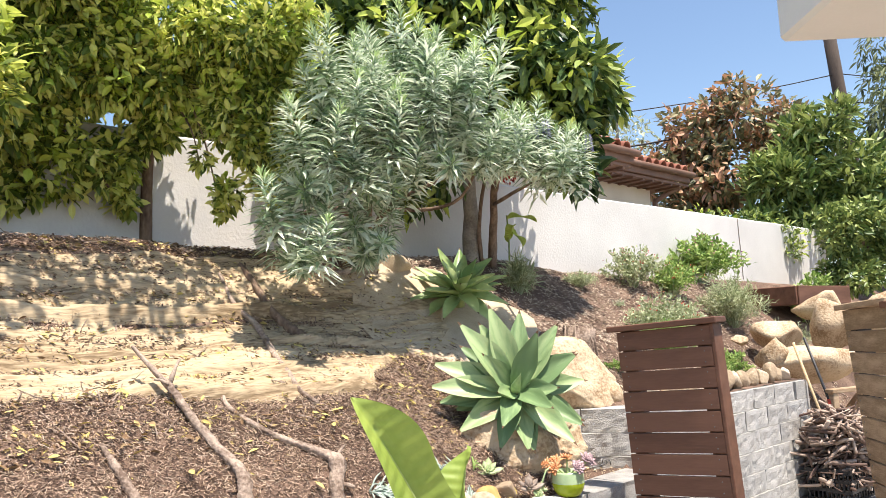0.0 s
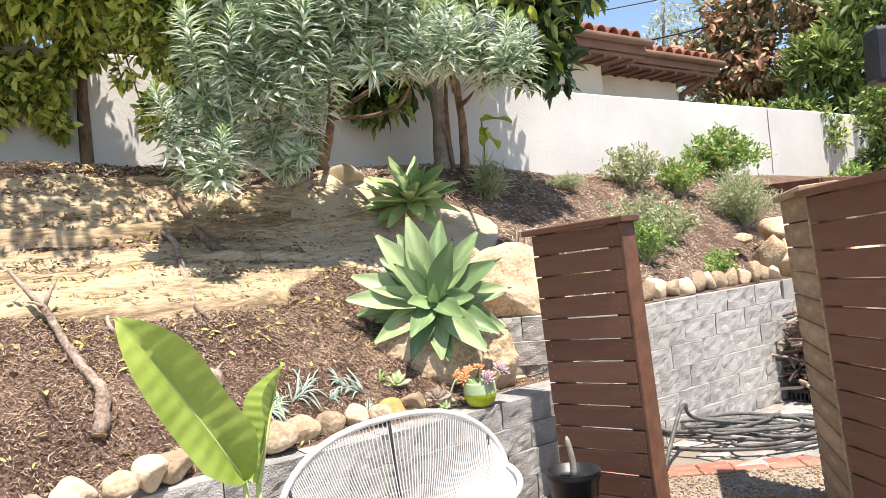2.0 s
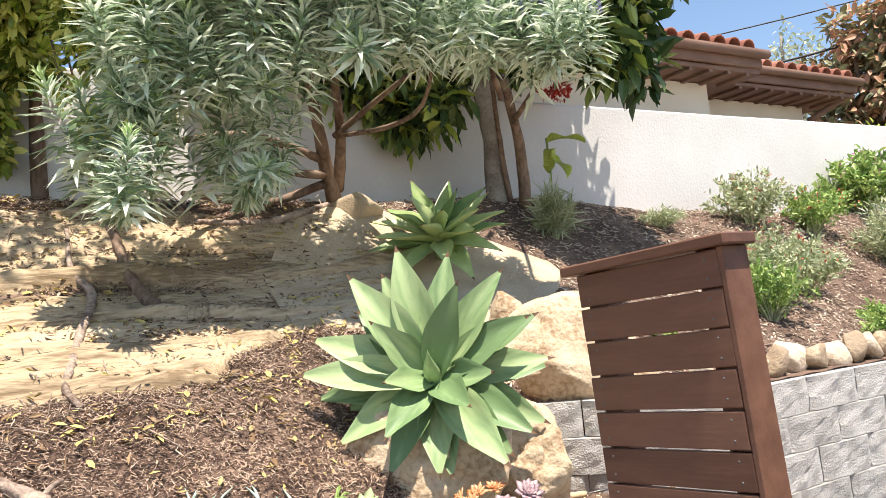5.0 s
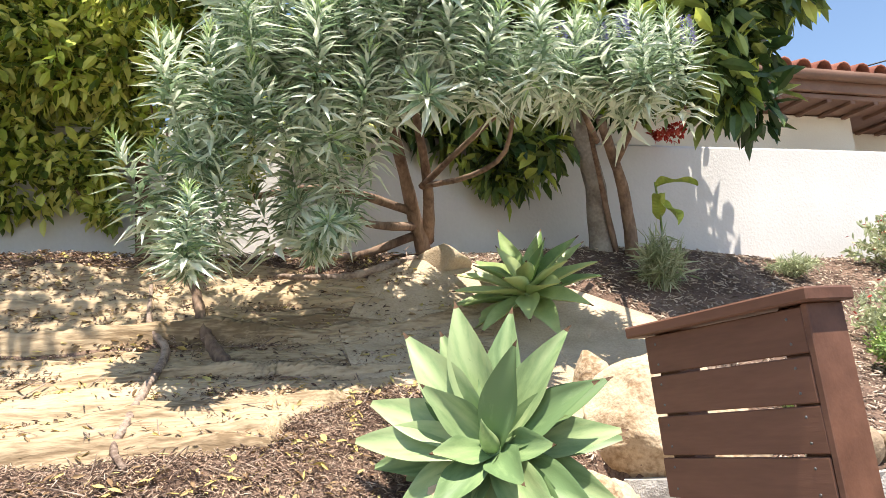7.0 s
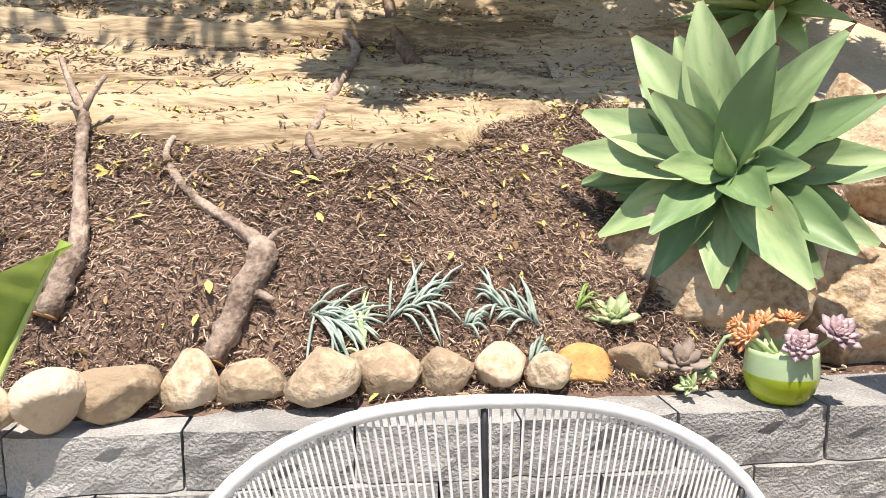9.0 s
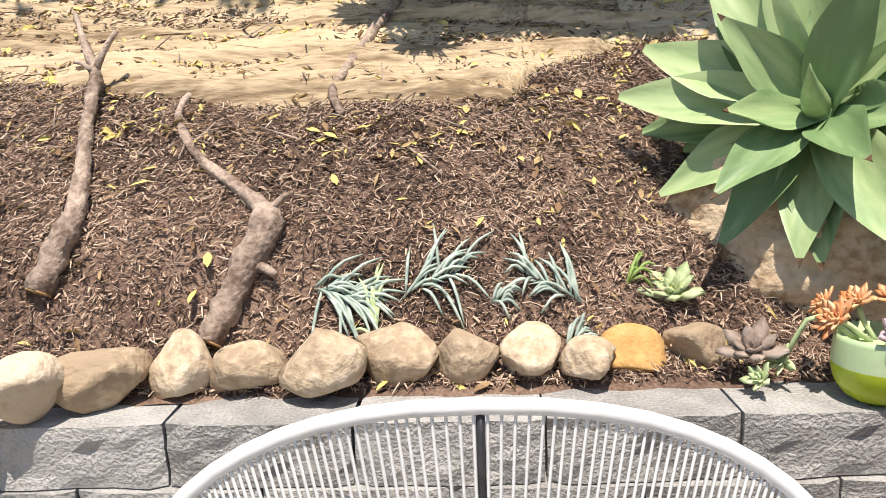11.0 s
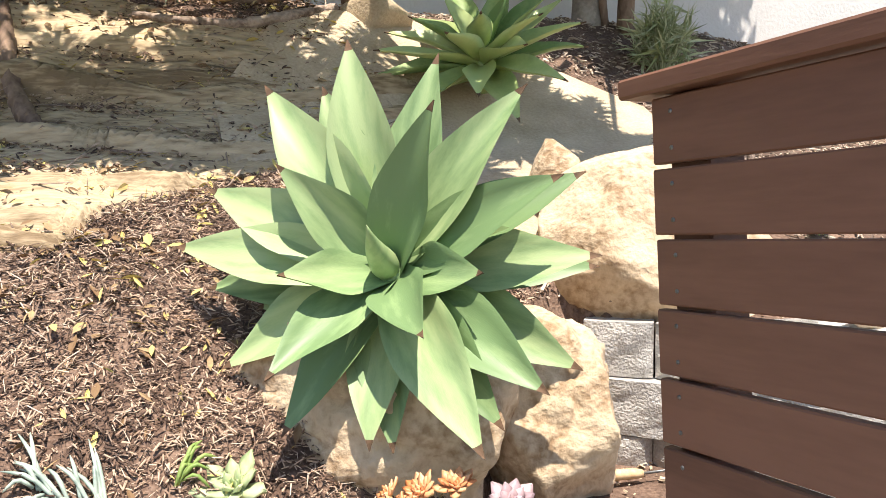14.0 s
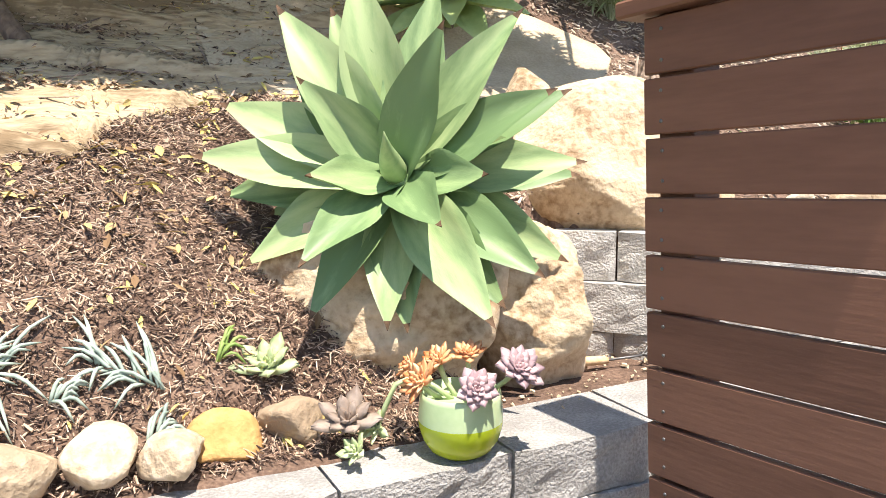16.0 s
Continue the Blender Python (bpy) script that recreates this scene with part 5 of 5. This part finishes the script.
# ---- hose ----
hose_pts = []
rr = random.Random(5)
for k in range(70):
    a = k * 0.62
    r = 0.36 + 0.14 * math.sin(k * 0.37) + rr.uniform(-.05, .05)
    cx, cy = 0.16 * math.sin(k * 0.9), 0.14 * math.cos(k * 0.53)
    hose_pts.append((2.5 + cx + r * 1.15 * math.cos(a) + 0.10 * math.sin(k * .23), 5.88 + cy + r * 0.7 * math.sin(a), 0.045 + 0.0012 * k + 0.02 * rr.random()))
hose_pts = [(1.75, 5.0, 0.02), (1.85, 5.2, 0.2), (2.0, 5.5, 0.36), (2.15, 5.75, 0.2)] + hose_pts
hose = part("garden_hose", mesh_data("hose", *tube(smooth_line(hose_pts, 620), 0.013, 7), M["hose"]))
tagged(hose, "dark grey garden hose in loose coils on the pavers", "hose")

# ---- crate of sticks and the clutter behind it ----
crate = thing("crate", (3.42, 6.98, 0.0), "black plastic crate of lattice sides", "crate", rz=40)
cw, cd, ch = 0.5, 0.36, 0.27
for sx, sy, lx, ly in ((0, -1, cw, 0.012), (0, 1, cw, 0.012), (-1, 0, 0.012, cd), (1, 0, 0.012, cd)):
    side = part("side", mesh_data("crate_rail", *joined([box(lx, ly, 0.03, (sx * cw / 2, sy * cd / 2, z)) for z in (0.015, 0.1, 0.18, 0.255)]), M["plastic"], False), crate)
    k = 10
    for i in range(k):
        f = (i + 0.5) / k - 0.5
        part("bar", mesh_data("crate_bar", *box(0.012, 0.01, ch - .02, (sx * cw / 2 + (lx * f if lx > ly else 0), sy * cd / 2 + (ly * f if ly > lx else 0), ch / 2)), M["plastic"], False), side)
part("bottom", mesh_data("crate_bottom", *box(cw, cd, 0.012, (0, 0, 0.008)), M["plastic"], False), crate)
g = np.random.default_rng(3)
pcs = []
for i in range(420):
    h = 0.12 + 0.62 * g.random()
    rad = 0.34 * math.sqrt(max(0.05, 1 - (h / 0.85) ** 2))
    a, q = g.random() * 6.28, g.random() ** 0.5 * rad
    c = Vector((q * math.cos(a), q * math.sin(a) * 0.85, h))
    d = Vector((g.normal(), g.normal(), g.normal() * 0.35)).normalized() * (0.07 + 0.1 * g.random())
    r = 0.006 + 0.013 * g.random()
    pcs.append(tube([c - d, c + Vector((g.normal(), g.normal(), g.normal())) * 0.01, c + d], [r, r * 0.9, r * 0.7], 5))
pile = part("stick_pile", mesh_data("stick_pile", *joined(pcs), M["stick"]))
pile.matrix_basis = pose(3.42, 6.98, 0.0)
tagged(pile, "heap of broken dry sticks filling the crate", "firewood", kind="stuff")
for i, (a, b, mk, lab) in enumerate((((3.6, 7.2, 0.0), (3.3, 7.4, 1.32), "toolwood", "long-handled rake with a wooden shaft"), ((3.75, 7.25, 0.0), (3.45, 7.5, 1.36), "blackmetal", "long black-handled garden tool with a red grip"))):
    tool = thing("garden_tool", a, lab, "garden tool")
    rel = Vector(b) - Vector(a)
    part("shaft", mesh_data("tool_shaft", *tube([(0, 0, 0), tuple(rel * .5), tuple(rel)], 0.013, 8), M[mk]), tool)
    part("head", mesh_data("tool_head", *box(0.3 - .16 * i, 0.03, 0.05, (0, 0, 0.026), 0.006), M["steel"], False), tool)
    if i:
        part("grip", mesh_data("tool_grip", *tube([tuple(rel * .42), tuple(rel * .58)], 0.019, 8), M["red"]), tool, "red grip")
bench = thing("log_rack", (3.75, 7.45, 0), "rough timber rail behind the sticks", "rail", rz=25)
part("rail", mesh_data("rack_rail", *box(1.0, 0.09, 0.04, (0.3, 0, 0.86), 0.006), M["weathered"], False), bench)
for x in (-0.15, 0.75):
    part("post", mesh_data("rack_post", *box(0.07, 0.07, 0.84, (x, 0, 0.42), 0.006), M["weathered"], False), bench)
bed = thing("planter_box", (5.3, 11.0, 1.72), "low brown timber raised bed at the wall's foot", "planter", rz=38)
part("front_board", mesh_data("bed_board", *box(1.5, 0.05, 0.26, (0.2, 0, 0.13), 0.01), M["brown"], False), bed)
part("side_board", mesh_data("bed_side", *box(0.05, 0.9, 0.26, (-0.55, 0.45, 0.13), 0.01), M["brown"], False), bed)
part("soil", mesh_data("bed_soil", *box(1.44, 0.9, 0.2, (0.2, 0.45, 0.1)), M["soil"], False), bed)


# ---- herbs and flowers on the slope ----
def herb(x, y, rx, rz_, n, leaf, size, mat, label, name="herb_bush", flowers=None, fn=0, narrow=1.0, stems=14, ry=None, seed=0):
    b = on_land(x, y, -0.01)
    t = thing(name, b, label, "shrub", "herbs on the slope")
    g = np.random.default_rng(seed + int(x * 100))
    ry = ry or rx
    pcs = []
    tips = []
    for i in range(stems):
        a, q = g.random() * 6.28, g.random() ** 0.5
        tip = Vector((rx * q * math.cos(a), ry * q * math.sin(a), rz_ * (1.05 - 0.55 * q * q) * (0.8 + 0.3 * g.random())))
        tips.append(tip)
        pcs.append(tube(smooth_line([(0.1 * tip.x, 0.1 * tip.y, 0), tuple(tip * 0.55 + Vector((0, 0, 0.04 * rz_))), tuple(tip)], 5), [0.004, 0.0035, 0.003, 0.002, 0.001], 4, cap=False))
    part("stem", mesh_data("stem", *joined(pcs), M["herb"]), t)
    k = g.integers(0, stems, n)
    u = 0.25 + 0.75 * g.random(n) ** 0.7
    T = np.array([tuple(v) for v in tips])[k]
    P = T * u[:, None] + np.stack([0, 0, 1] * np.ones((n, 3)), 0) * (0.04 * rz_ * np.sin(u * 3.1))[:, None] + g.normal(size=(n, 3)) * np.array([rx, ry, rz_]) * 0.05
    P[:, 2] = np.maximum(P[:, 2], 0.01)
    d = T / np.linalg.norm(T, axis=1, keepdims=True) * 0.5 + g.normal(size=(n, 3)) * 0.6
    L = size * (0.6 + 0.8 * g.random(n))
    part("foliage", mesh_data("foliage", *scattered(*leaf, frames_for(d, g.normal(size=n)), P, np.stack([L * narrow, L, L], 1)), mat, False), t)
    if flowers:
        j = g.integers(0, stems, fn)
        P = np.array([tuple(v) for v in tips])[j] * (0.9 + 0.15 * g.random(fn))[:, None] + g.normal(size=(fn, 3)) * 0.02
        part("blossoms", mesh_data("blossoms", *scattered(*OVAL, frames_for(g.normal(size=(fn, 3)) + np.array([0, 0, .5]), g.normal(size=fn)), P, 0.022 + 0.012 * g.random(fn)), flowers, False), t, "bright small blossoms")
    return t


herb(0.79, 7.46, 0.15, 0.32, 700, BLADE, 0.12, M["herb"], "tuft of narrow yellowing grey-green leaves", "grass_tuft", narrow=0.7, stems=34)
herb(1.54, 8.6, 0.22, 0.16, 1400, BLADE, 0.05, M["herb"], "low cushion of grey-green lavender", stems=50)
herb(2.35, 9.5, 0.42, 0.46, 1700, OVAL, 0.05, M["herb"], "loose pale green sage with red blossoms", "sage_bush", M["red"], 80, stems=40)
herb(2.95, 9.9, 0.42, 0.42, 1700, OVAL, 0.05, M["herb2"], "loose green sage sprinkled with red blossoms", "sage_bush", M["red"], 90, stems=40, seed=1)
herb(2.2, 7.75, 0.42, 0.5, 3600, OVAL, 0.04, M["herb"], "airy sage bush with tiny red blossoms on the slope", "sage_bush", M["red"], 90, stems=60, seed=2)
herb(2.55, 8.4, 0.34, 0.34, 1900, OVAL, 0.04, M["herb"], "spreading grey-green sage on the mulch", "sage_bush", M["red"], 50, stems=40, seed=14)
herb(2.08, 7.15, 0.26, 0.36, 1900, OVAL, 0.034, M["herb2"], "fresh green herb spreading above the wall", stems=40, seed=3)
herb(3.65, 9.8, 0.45, 0.6, 2800, BLADE, 0.085, M["herb"], "silvery grey-green lavender bush", "lavender_bush", stems=60, seed=4)
herb(3.75, 11.2, 0.7, 0.62, 2800, OVAL, 0.075, M["herb2"], "green geranium with magenta flowers against the wall", "geranium", M["magenta"], 180, stems=50, seed=5)
herb(4.4, 10.1, 0.4, 0.38, 1500, BLADE, 0.06, M["herb"], "grey-green bush among the boulders", stems=40, seed=6)
herb(2.9, 8.0, 0.2, 0.14, 520, OVAL, 0.04, M["herb2"], "small green seedling clump on the mulch", stems=16, seed=7)
herb(3.5, 8.7, 0.18, 0.14, 420, OVAL, 0.04, M["herb2"], "small green clump on the mulch", stems=14, seed=8)
herb(2.75, 7.45, 0.2, 0.12, 420, OVAL, 0.035, M["herb2"], "low sprawling green weed", stems=14, seed=9)
herb(6.0, 12.6, 0.4, 0.6, 520, OVAL, 0.08, M["herb2"], "thin leafy stems against the white wall", stems=12, seed=10)
herb(5.4, 11.5, 0.35, 0.6, 520, OVAL, 0.08, M["herb2"], "sparse leafy shrub in the raised bed", stems=12, seed=11)
herb(1.42, 6.35, 0.1, 0.09, 260, OVAL, 0.03, M["herb2"], "small green weed beside the stump", stems=10, seed=12)
herb(1.95, 8.6, 0.09, 0.07, 260, BLADE, 0.03, M["feather"], "tiny silver cushion plant", stems=24, seed=13)
lil = thing("seedling", on_land(0.74, 7.95), "young broad-leaved seedling with bright green leaves by the trunk", "plant")
for i, (d, L) in enumerate((((0.9, -0.2, 0.25), 0.32), ((0.5, -0.3, -0.25), 0.26), ((0.1, -0.3, 0.7), 0.26))):
    T = frames_for(np.array([d], float), np.zeros(1))[0]
    part("leaf", mesh_data("seedling_leaf", *paddle_leaf(L, 0.09, -0.9, i), M["young"]), lil, m=Matrix.Translation((0, 0, 0.5 - 0.12 * i)) @ Matrix(T.tolist()).to_4x4())
part("stem", mesh_data("seedling_stem", *tube([(0, 0, 0), (0.01, 0, 0.3), (0, 0, 0.54)], 0.008, 6), M["herb2"]), lil)

# ---- overhead: white eave, dark awning edge, pole and wires ----
eave = part("eave_corner", mesh_data("eave_corner", *box(0.7, 0.5, 0.3, (2.06, 3.42, 2.97), 0.02), M["paint"], False))
tagged(eave, "white painted corner of the house's overhanging eave", "eave", kind="structure")
heater = thing("patio_heater", (2.55, 3.4, 2.80), "black metal heater panel hung under the white eave", "heater")
part("upper_bar", mesh_data("heater_bar", *box(0.62, 0.12, 0.26, (0, 0, -0.31), 0.015), M["plastic"], False), heater)
part("lower_bar", mesh_data("heater_low", *box(0.5, 0.1, 0.2, (0.05, 0, -0.76), 0.015), M["plastic"], False), heater)
part("panel", mesh_data("heater_panel", *box(0.4, 0.03, 0.3, (0.12, 0.02, -0.55), 0.005), M["paint"], False), heater, "pale grey panel")
part("hanger", mesh_data("heater_hanger", *tube([(0, 0, 0.02), (0, 0, -0.2)], 0.015, 8), M["blackmetal"]), heater)
pole = thing("utility_pole", (9.9, 18.2, 2.3), "dark tarred wooden utility pole with a metal band", "pole")
part("shaft", mesh_data("pole_shaft", *tube([(0.25, 0, -0.1), (0, 0, 3), (-0.45, 0, 9)], [0.17, 0.16, 0.13], 12), M["pole"]), pole)
part("band", mesh_data("pole_band", *tube([(-0.10, 0, 4.35), (-0.108, 0, 4.45)], 0.175, 12), M["steel"]), pole, "grey metal band")
for a, b, sag, r in (((9.8, 18.2, 7.4), (-6, 14.5, 5.6), 0.5, 0.013), ((9.8, 18.2, 6.7), (-6, 13.5, 4.4), 0.5, 0.022), ((9.8, 18.2, 6.4), (-6, 14.0, 4.1), 0.6, 0.01), ((9.8, 18.2, 6.7), (22, 19, 7.2), 0.4, 0.02), ((9.8, 18.2, 7.4), (22, 19.5, 7.6), 0.4, 0.013)):
    a, b = Vector(a), Vector(b)
    pts = [a.lerp(b, i / 12) - Vector((0, 0, sag * 4 * (i / 12) * (1 - i / 12))) for i in range(13)]
    c = part("cable", mesh_data("cable", *tube(pts, r, 6), M["blackmetal"]))
    tagged(c, "black overhead cable strung from the utility pole", "cable", "overhead cables")


# ---- loose mulch and fallen leaves ----
g = np.random.default_rng(21)


def litter(n, s0, s1, d0, d1, keep, lift, shape, size, slim, seed):
    g = np.random.default_rng(seed)
    P, D = [], []
    while len(P) < n:
        s, d = g.uniform(s0, s1), g.uniform(d0, d1)
        if d < front_edge(s) + 0.03 or not keep(s, d):
            continue
        p = xy(s, d)
        P.append((p.x, p.y, land(p.x, p.y) + lift * g.random() + 0.004))
        a = g.random() * 6.28
        D.append((math.cos(a), math.sin(a), 0.45 * (math.cos(a) * DX.x + math.sin(a) * DX.y) + g.normal() * 0.25))
    P, D = np.array(P), np.array(D)
    L = size * (0.4 + 1.2 * g.random(n) ** 1.5)
    return scattered(*shape, frames_for(D, g.normal(size=n) * 0.5), P, np.stack([L * slim * (0.5 + g.random(n)), L, L * slim], 1))


CHIP = ([(-.5, 0, 0), (.5, 0, .1), (.35, 1, 0), (-.3, .9, .1), (-.4, .05, .45), (.4, .05, .5), (.3, .95, .4), (-.25, .85, .5)],
        [(4, 5, 6), (4, 6, 7), (0, 1, 5), (0, 5, 4), (1, 2, 6), (1, 6, 5), (2, 3, 7), (2, 7, 6), (3, 0, 4), (3, 4, 7)])


def mulched(s, d):
    if s < 0.55 and d > burlap_low(s) + 0.02 and d < burlap_top(s):
        return False
    if -0.1 < s < 1.75 and sand_low(s) < d < sand_top(s):
        return False
    return not (0.25 < s < 1.4 and d < 0.6)


chips = part("mulch_chips", mesh_data("mulch_chips", *litter(60000, -3.0, 0.7, 0.02, 1.25, mulched, 0.014, CHIP, 0.017, 0.19, 1), M["chip"], False))
tagged(chips, "loose shredded bark mulch over the bed", "mulch", kind="stuff")
chips2 = part("mulch_chips", mesh_data("mulch_chips_far", *litter(30000, 0.7, 7.0, 0.2, 2.7, mulched, 0.012, CHIP, 0.03, 0.24, 2), M["chipgrey"], False))
tagged(chips2, "coarse weathered grey-brown mulch over the upper slope", "mulch", kind="stuff")
debris = part("fallen_leaves", mesh_data("fallen_leaves_dark", *litter(15000, -4.5, 0.5, 0.85, 2.3, lambda s, d: abs(noise.noise(Vector((s * 1.2, d * 8, 14)))) < 0.1 + 0.08 * (d - 0.9), 0.02, OVAL, 0.023, 0.6, 12), M["chip"], False))
tagged(debris, "brown leaf crumbs gathered in the folds of the cloth", "leaf litter", kind="stuff")
shreds = part("wood_shreds", mesh_data("wood_shreds", *litter(9000, -3.0, 0.7, 0.02, 1.25, mulched, 0.018, CHIP, 0.028, 0.07, 8), M["chipgrey"], False))
tagged(shreds, "pale splintered wood shreds among the bark mulch", "mulch", kind="stuff")
curled = part("fallen_leaves", mesh_data("fallen_leaves_large", *litter(700, -3.0, 0.6, 0.1, 1.3, mulched, 0.02, OVAL, 0.042, 0.6, 9), M["dryleaf"], False))
tagged(curled, "larger curled tan and yellow leaves on the mulch", "leaf litter", kind="stuff")
leaves = part("fallen_leaves", mesh_data("fallen_leaves", *litter(7000, -4.5, 0.6, 0.6, 2.4, lambda s, d: noise.noise(Vector((s * 1.5, d * 9, 0))) > 0.02 or noise.noise(Vector((s * 7, d * 7, 5))) > 0.3, 0.025, OVAL, 0.036, 0.8, 3), M["dryleaf"], False))
tagged(leaves, "scattered dry yellow and brown leaves", "leaf litter", kind="stuff")
top_litter = part("fallen_leaves", mesh_data("fallen_leaves_top", *litter(42000, -5.0, 0.4, 0.95, 2.75, lambda s, d: noise.noise(Vector((s * 1.3, d * 7, 3))) + 0.6 * noise.noise(Vector((s * 5, d * 16, 8))) + 0.8 * (d - 1.55) > 0.0, 0.022, OVAL, 0.026, 0.6, 4), M["chip"], False))
tagged(top_litter, "dark leaf litter under the shrubs", "leaf litter", kind="stuff")
twigs = part("twigs", mesh_data("twigs", *litter(1500, -4.5, 0.6, 0.6, 2.4, lambda s, d: True, 0.02, CHIP, 0.1, 0.045, 6), M["drift"], False))
tagged(twigs, "thin broken twigs strewn over cloth and mulch", "twigs", kind="stuff")
gp = np.random.default_rng(31)
gn = 16000
GP = np.stack([gp.uniform(0.9, 4.2, gn), gp.uniform(3.6, 5.25, gn), 0.004 * gp.random(gn) + 0.001], 1)
GA = gp.random(gn) * 6.28
gl = 0.006 + 0.016 * gp.random(gn) ** 2
gravel = part("gravel", mesh_data("gravel", *scattered(*CHIP, frames_for(np.stack([np.cos(GA), np.sin(GA), gp.normal(size=gn) * 0.2], 1), gp.normal(size=gn) * 0.5), GP, np.stack([gl * 0.9, gl, gl * 0.9], 1)), M["cobble"], False))
tagged(gravel, "fine pale gravel over the patio ground", "gravel", kind="stuff")
pebbles = part("soil_crumbs", mesh_data("soil_crumbs", *litter(2500, -2.5, 1.4, 0.05, 2.2, lambda s, d: not mulched(s, d), 0.004, CHIP, 0.012, 0.8, 5), M["sand"], False))
tagged(pebbles, "small earth crumbs and pebbles", "soil", kind="stuff")


# ---- block retaining walls ----
def block_mesh(seed, w, h, dep, mat):
    """A concrete block with a rough split front and bevelled ends; its top front edge is the origin's line."""
    nx, nz = 11, 6
    vs, fs = [], []
    for i in range(nx):
        for j in range(nz):
            x, z = -w / 2 + w * i / (nx - 1), -h + h * j / (nz - 1)
            e = min(1, 9 * min(i, nx - 1 - i) / (nx - 1))
            y = 0.006 * (1 - e) - 0.006 * e + 0.011 * noise.noise(Vector((x * 16, z * 16, seed * 3.7))) + 0.007 * noise.noise(Vector((x * 50, z * 50, seed)))
            vs.append((x, y + 0.012, z))
    for i in range(nx - 1):
        for j in range(nz - 1):
            a = i * nz + j
            fs.append((a, a + nz, a + nz + 1, a + 1))
    b = len(vs)
    vs += [(-w / 2 * .98, dep, 0), (w / 2 * .98, dep, 0), (-w / 2 * .98, dep, -h), (w / 2 * .98, dep, -h)]
    fs.append(tuple([i * nz + nz - 1 for i in range(nx)]) + (b + 1, b))
    fs.append(tuple([i * nz for i in range(nx)])[::-1] + (b + 2, b + 3))
    fs.append(tuple(range(nz)) + (b, b + 2))
    fs.append(tuple(range((nx - 1) * nz, nx * nz))[::-1] + (b + 3, b + 1))
    fs.append((b, b + 1, b + 3, b + 2))
    me = mesh_data("block", vs, fs, mat, False)
    for p in me.polygons:
        if len(p.vertices) > 4:
            p.use_smooth = False
    return me


def block_wall(name, label, pts, courses, h, w, mat, setback=0.012):
    t = thing(name, (0, 0, 0), label, "wall", kind="structure")
    kinds = [block_mesh(i, w - 0.006, h - 0.004, 0.26, mat) for i in range(6)]
    half = block_mesh(9, w / 2 - 0.006, h - 0.004, 0.26, mat)
    line = [Vector((*p, 0)) for p in pts]
    lens = [0]
    for a, b in zip(line, line[1:]):
        lens.append(lens[-1] + (b - a).length)

    def at(l):
        k = max(i for i in range(len(lens) - 1) if lens[i] <= max(l, 0))
        return line[k].lerp(line[k + 1], (l - lens[k]) / (lens[k + 1] - lens[k]))
    rr = random.Random(len(pts))
    for c in range(courses):
        l = w / 2 * (c % 2) + w / 2
        if c % 2:
            a, b = at(0), at(w / 2)
            d = (b - a).normalized()
            p = (a + b) / 2 + Vector((-d.y, d.x, 0)) * (setback * -(courses - 1 - c))
            p.z = h * (c + 1)
            part("block", half, t, m=Matrix.Translation(p) @ Matrix.Rotation(math.atan2(d.y, d.x), 4, "Z"))
        while l + w / 2 <= lens[-1] + 0.02:
            a, b = at(l - w / 2), at(l + w / 2)
            d = (b - a).normalized()
            nrm = Vector((-d.y, d.x, 0))
            p = (a + b) / 2 + nrm * (setback * -(courses - 1 - c) + rr.uniform(-.004, .004))
            p.z = h * (c + 1)
            part("block", kinds[rr.randrange(6)], t, m=Matrix.Translation(p) @ Matrix.Rotation(math.atan2(d.y, d.x) + rr.uniform(-.012, .012), 4, "Z"))
            l += w
    return t


def along(pairs):
    return [tuple(xy(s, d))[:2] for s, d in pairs]


block_wall("wall_lower_terrace", "low grey split-face concrete block retaining wall", along([(-4.42, 0.11), (-2.4, 0.02), (-1.55, -0.01), (-0.37, -0.05), (1.25, -0.045)]), 4, 0.1465, 0.405, M["block"])
block_wall("wall_upper_terrace", "taller pale grey split-face concrete block retaining wall", along(FRONT_B[:-1]), 6, 0.162, 0.405, M["blockpale"])
block_wall("wall_upper_return", "end of the pale block retaining wall", along([(3.87, 0.0), (3.92, 0.9)]), 6, 0.162, 0.405, M["blockpale"])

# ---- pavers ----
paving = thing("pavement", (0, 0, 0), "worn grey pavers with a band of red brick", "pavement", kind="structure")
PAV = [mesh_data("paver", *box(0.292, 0.142, 0.05, (0, 0, -0.012 + 0.001 * i), 0.006), M["paver"], False) for i in range(3)]
RED = mesh_data("brick", *box(0.2, 0.095, 0.05, (0, 0, -0.012), 0.006), M["redbrick"], False)
turn = Matrix.Rotation(radians(38), 4, "Z")
count = 0
for i in range(-2, 9):
    for j in range(-10, 14):
        p = Vector((2.5, 6.2, 0)) + turn @ Vector((i * 0.3 + (0.15 if j % 2 else 0), j * 0.15, 0))
        s, d = sd(p.x, p.y)
        if s > 1.15 and d > curve_at(s, FRONT_B) - 0.12 or d > -0.15 and s < 1.3 or count > 280:
            continue
        if p.y < 5.35:
            continue
        part("paver", PAV[count % 3], paving, m=Matrix.Translation(p) @ turn @ pose(0, 0, random.uniform(-.003, .003), 0, 0, random.uniform(-1, 1)))
        count += 1
for i in range(9):
    for j in range(2):
        part("brick", RED, paving, m=Matrix.Translation((1.5 + 0.207 * i, 5.2 + 0.1 * j + 0.02 * i, 0)) @ pose(0, 0, random.uniform(-.003, .003), 0, 0, 6))
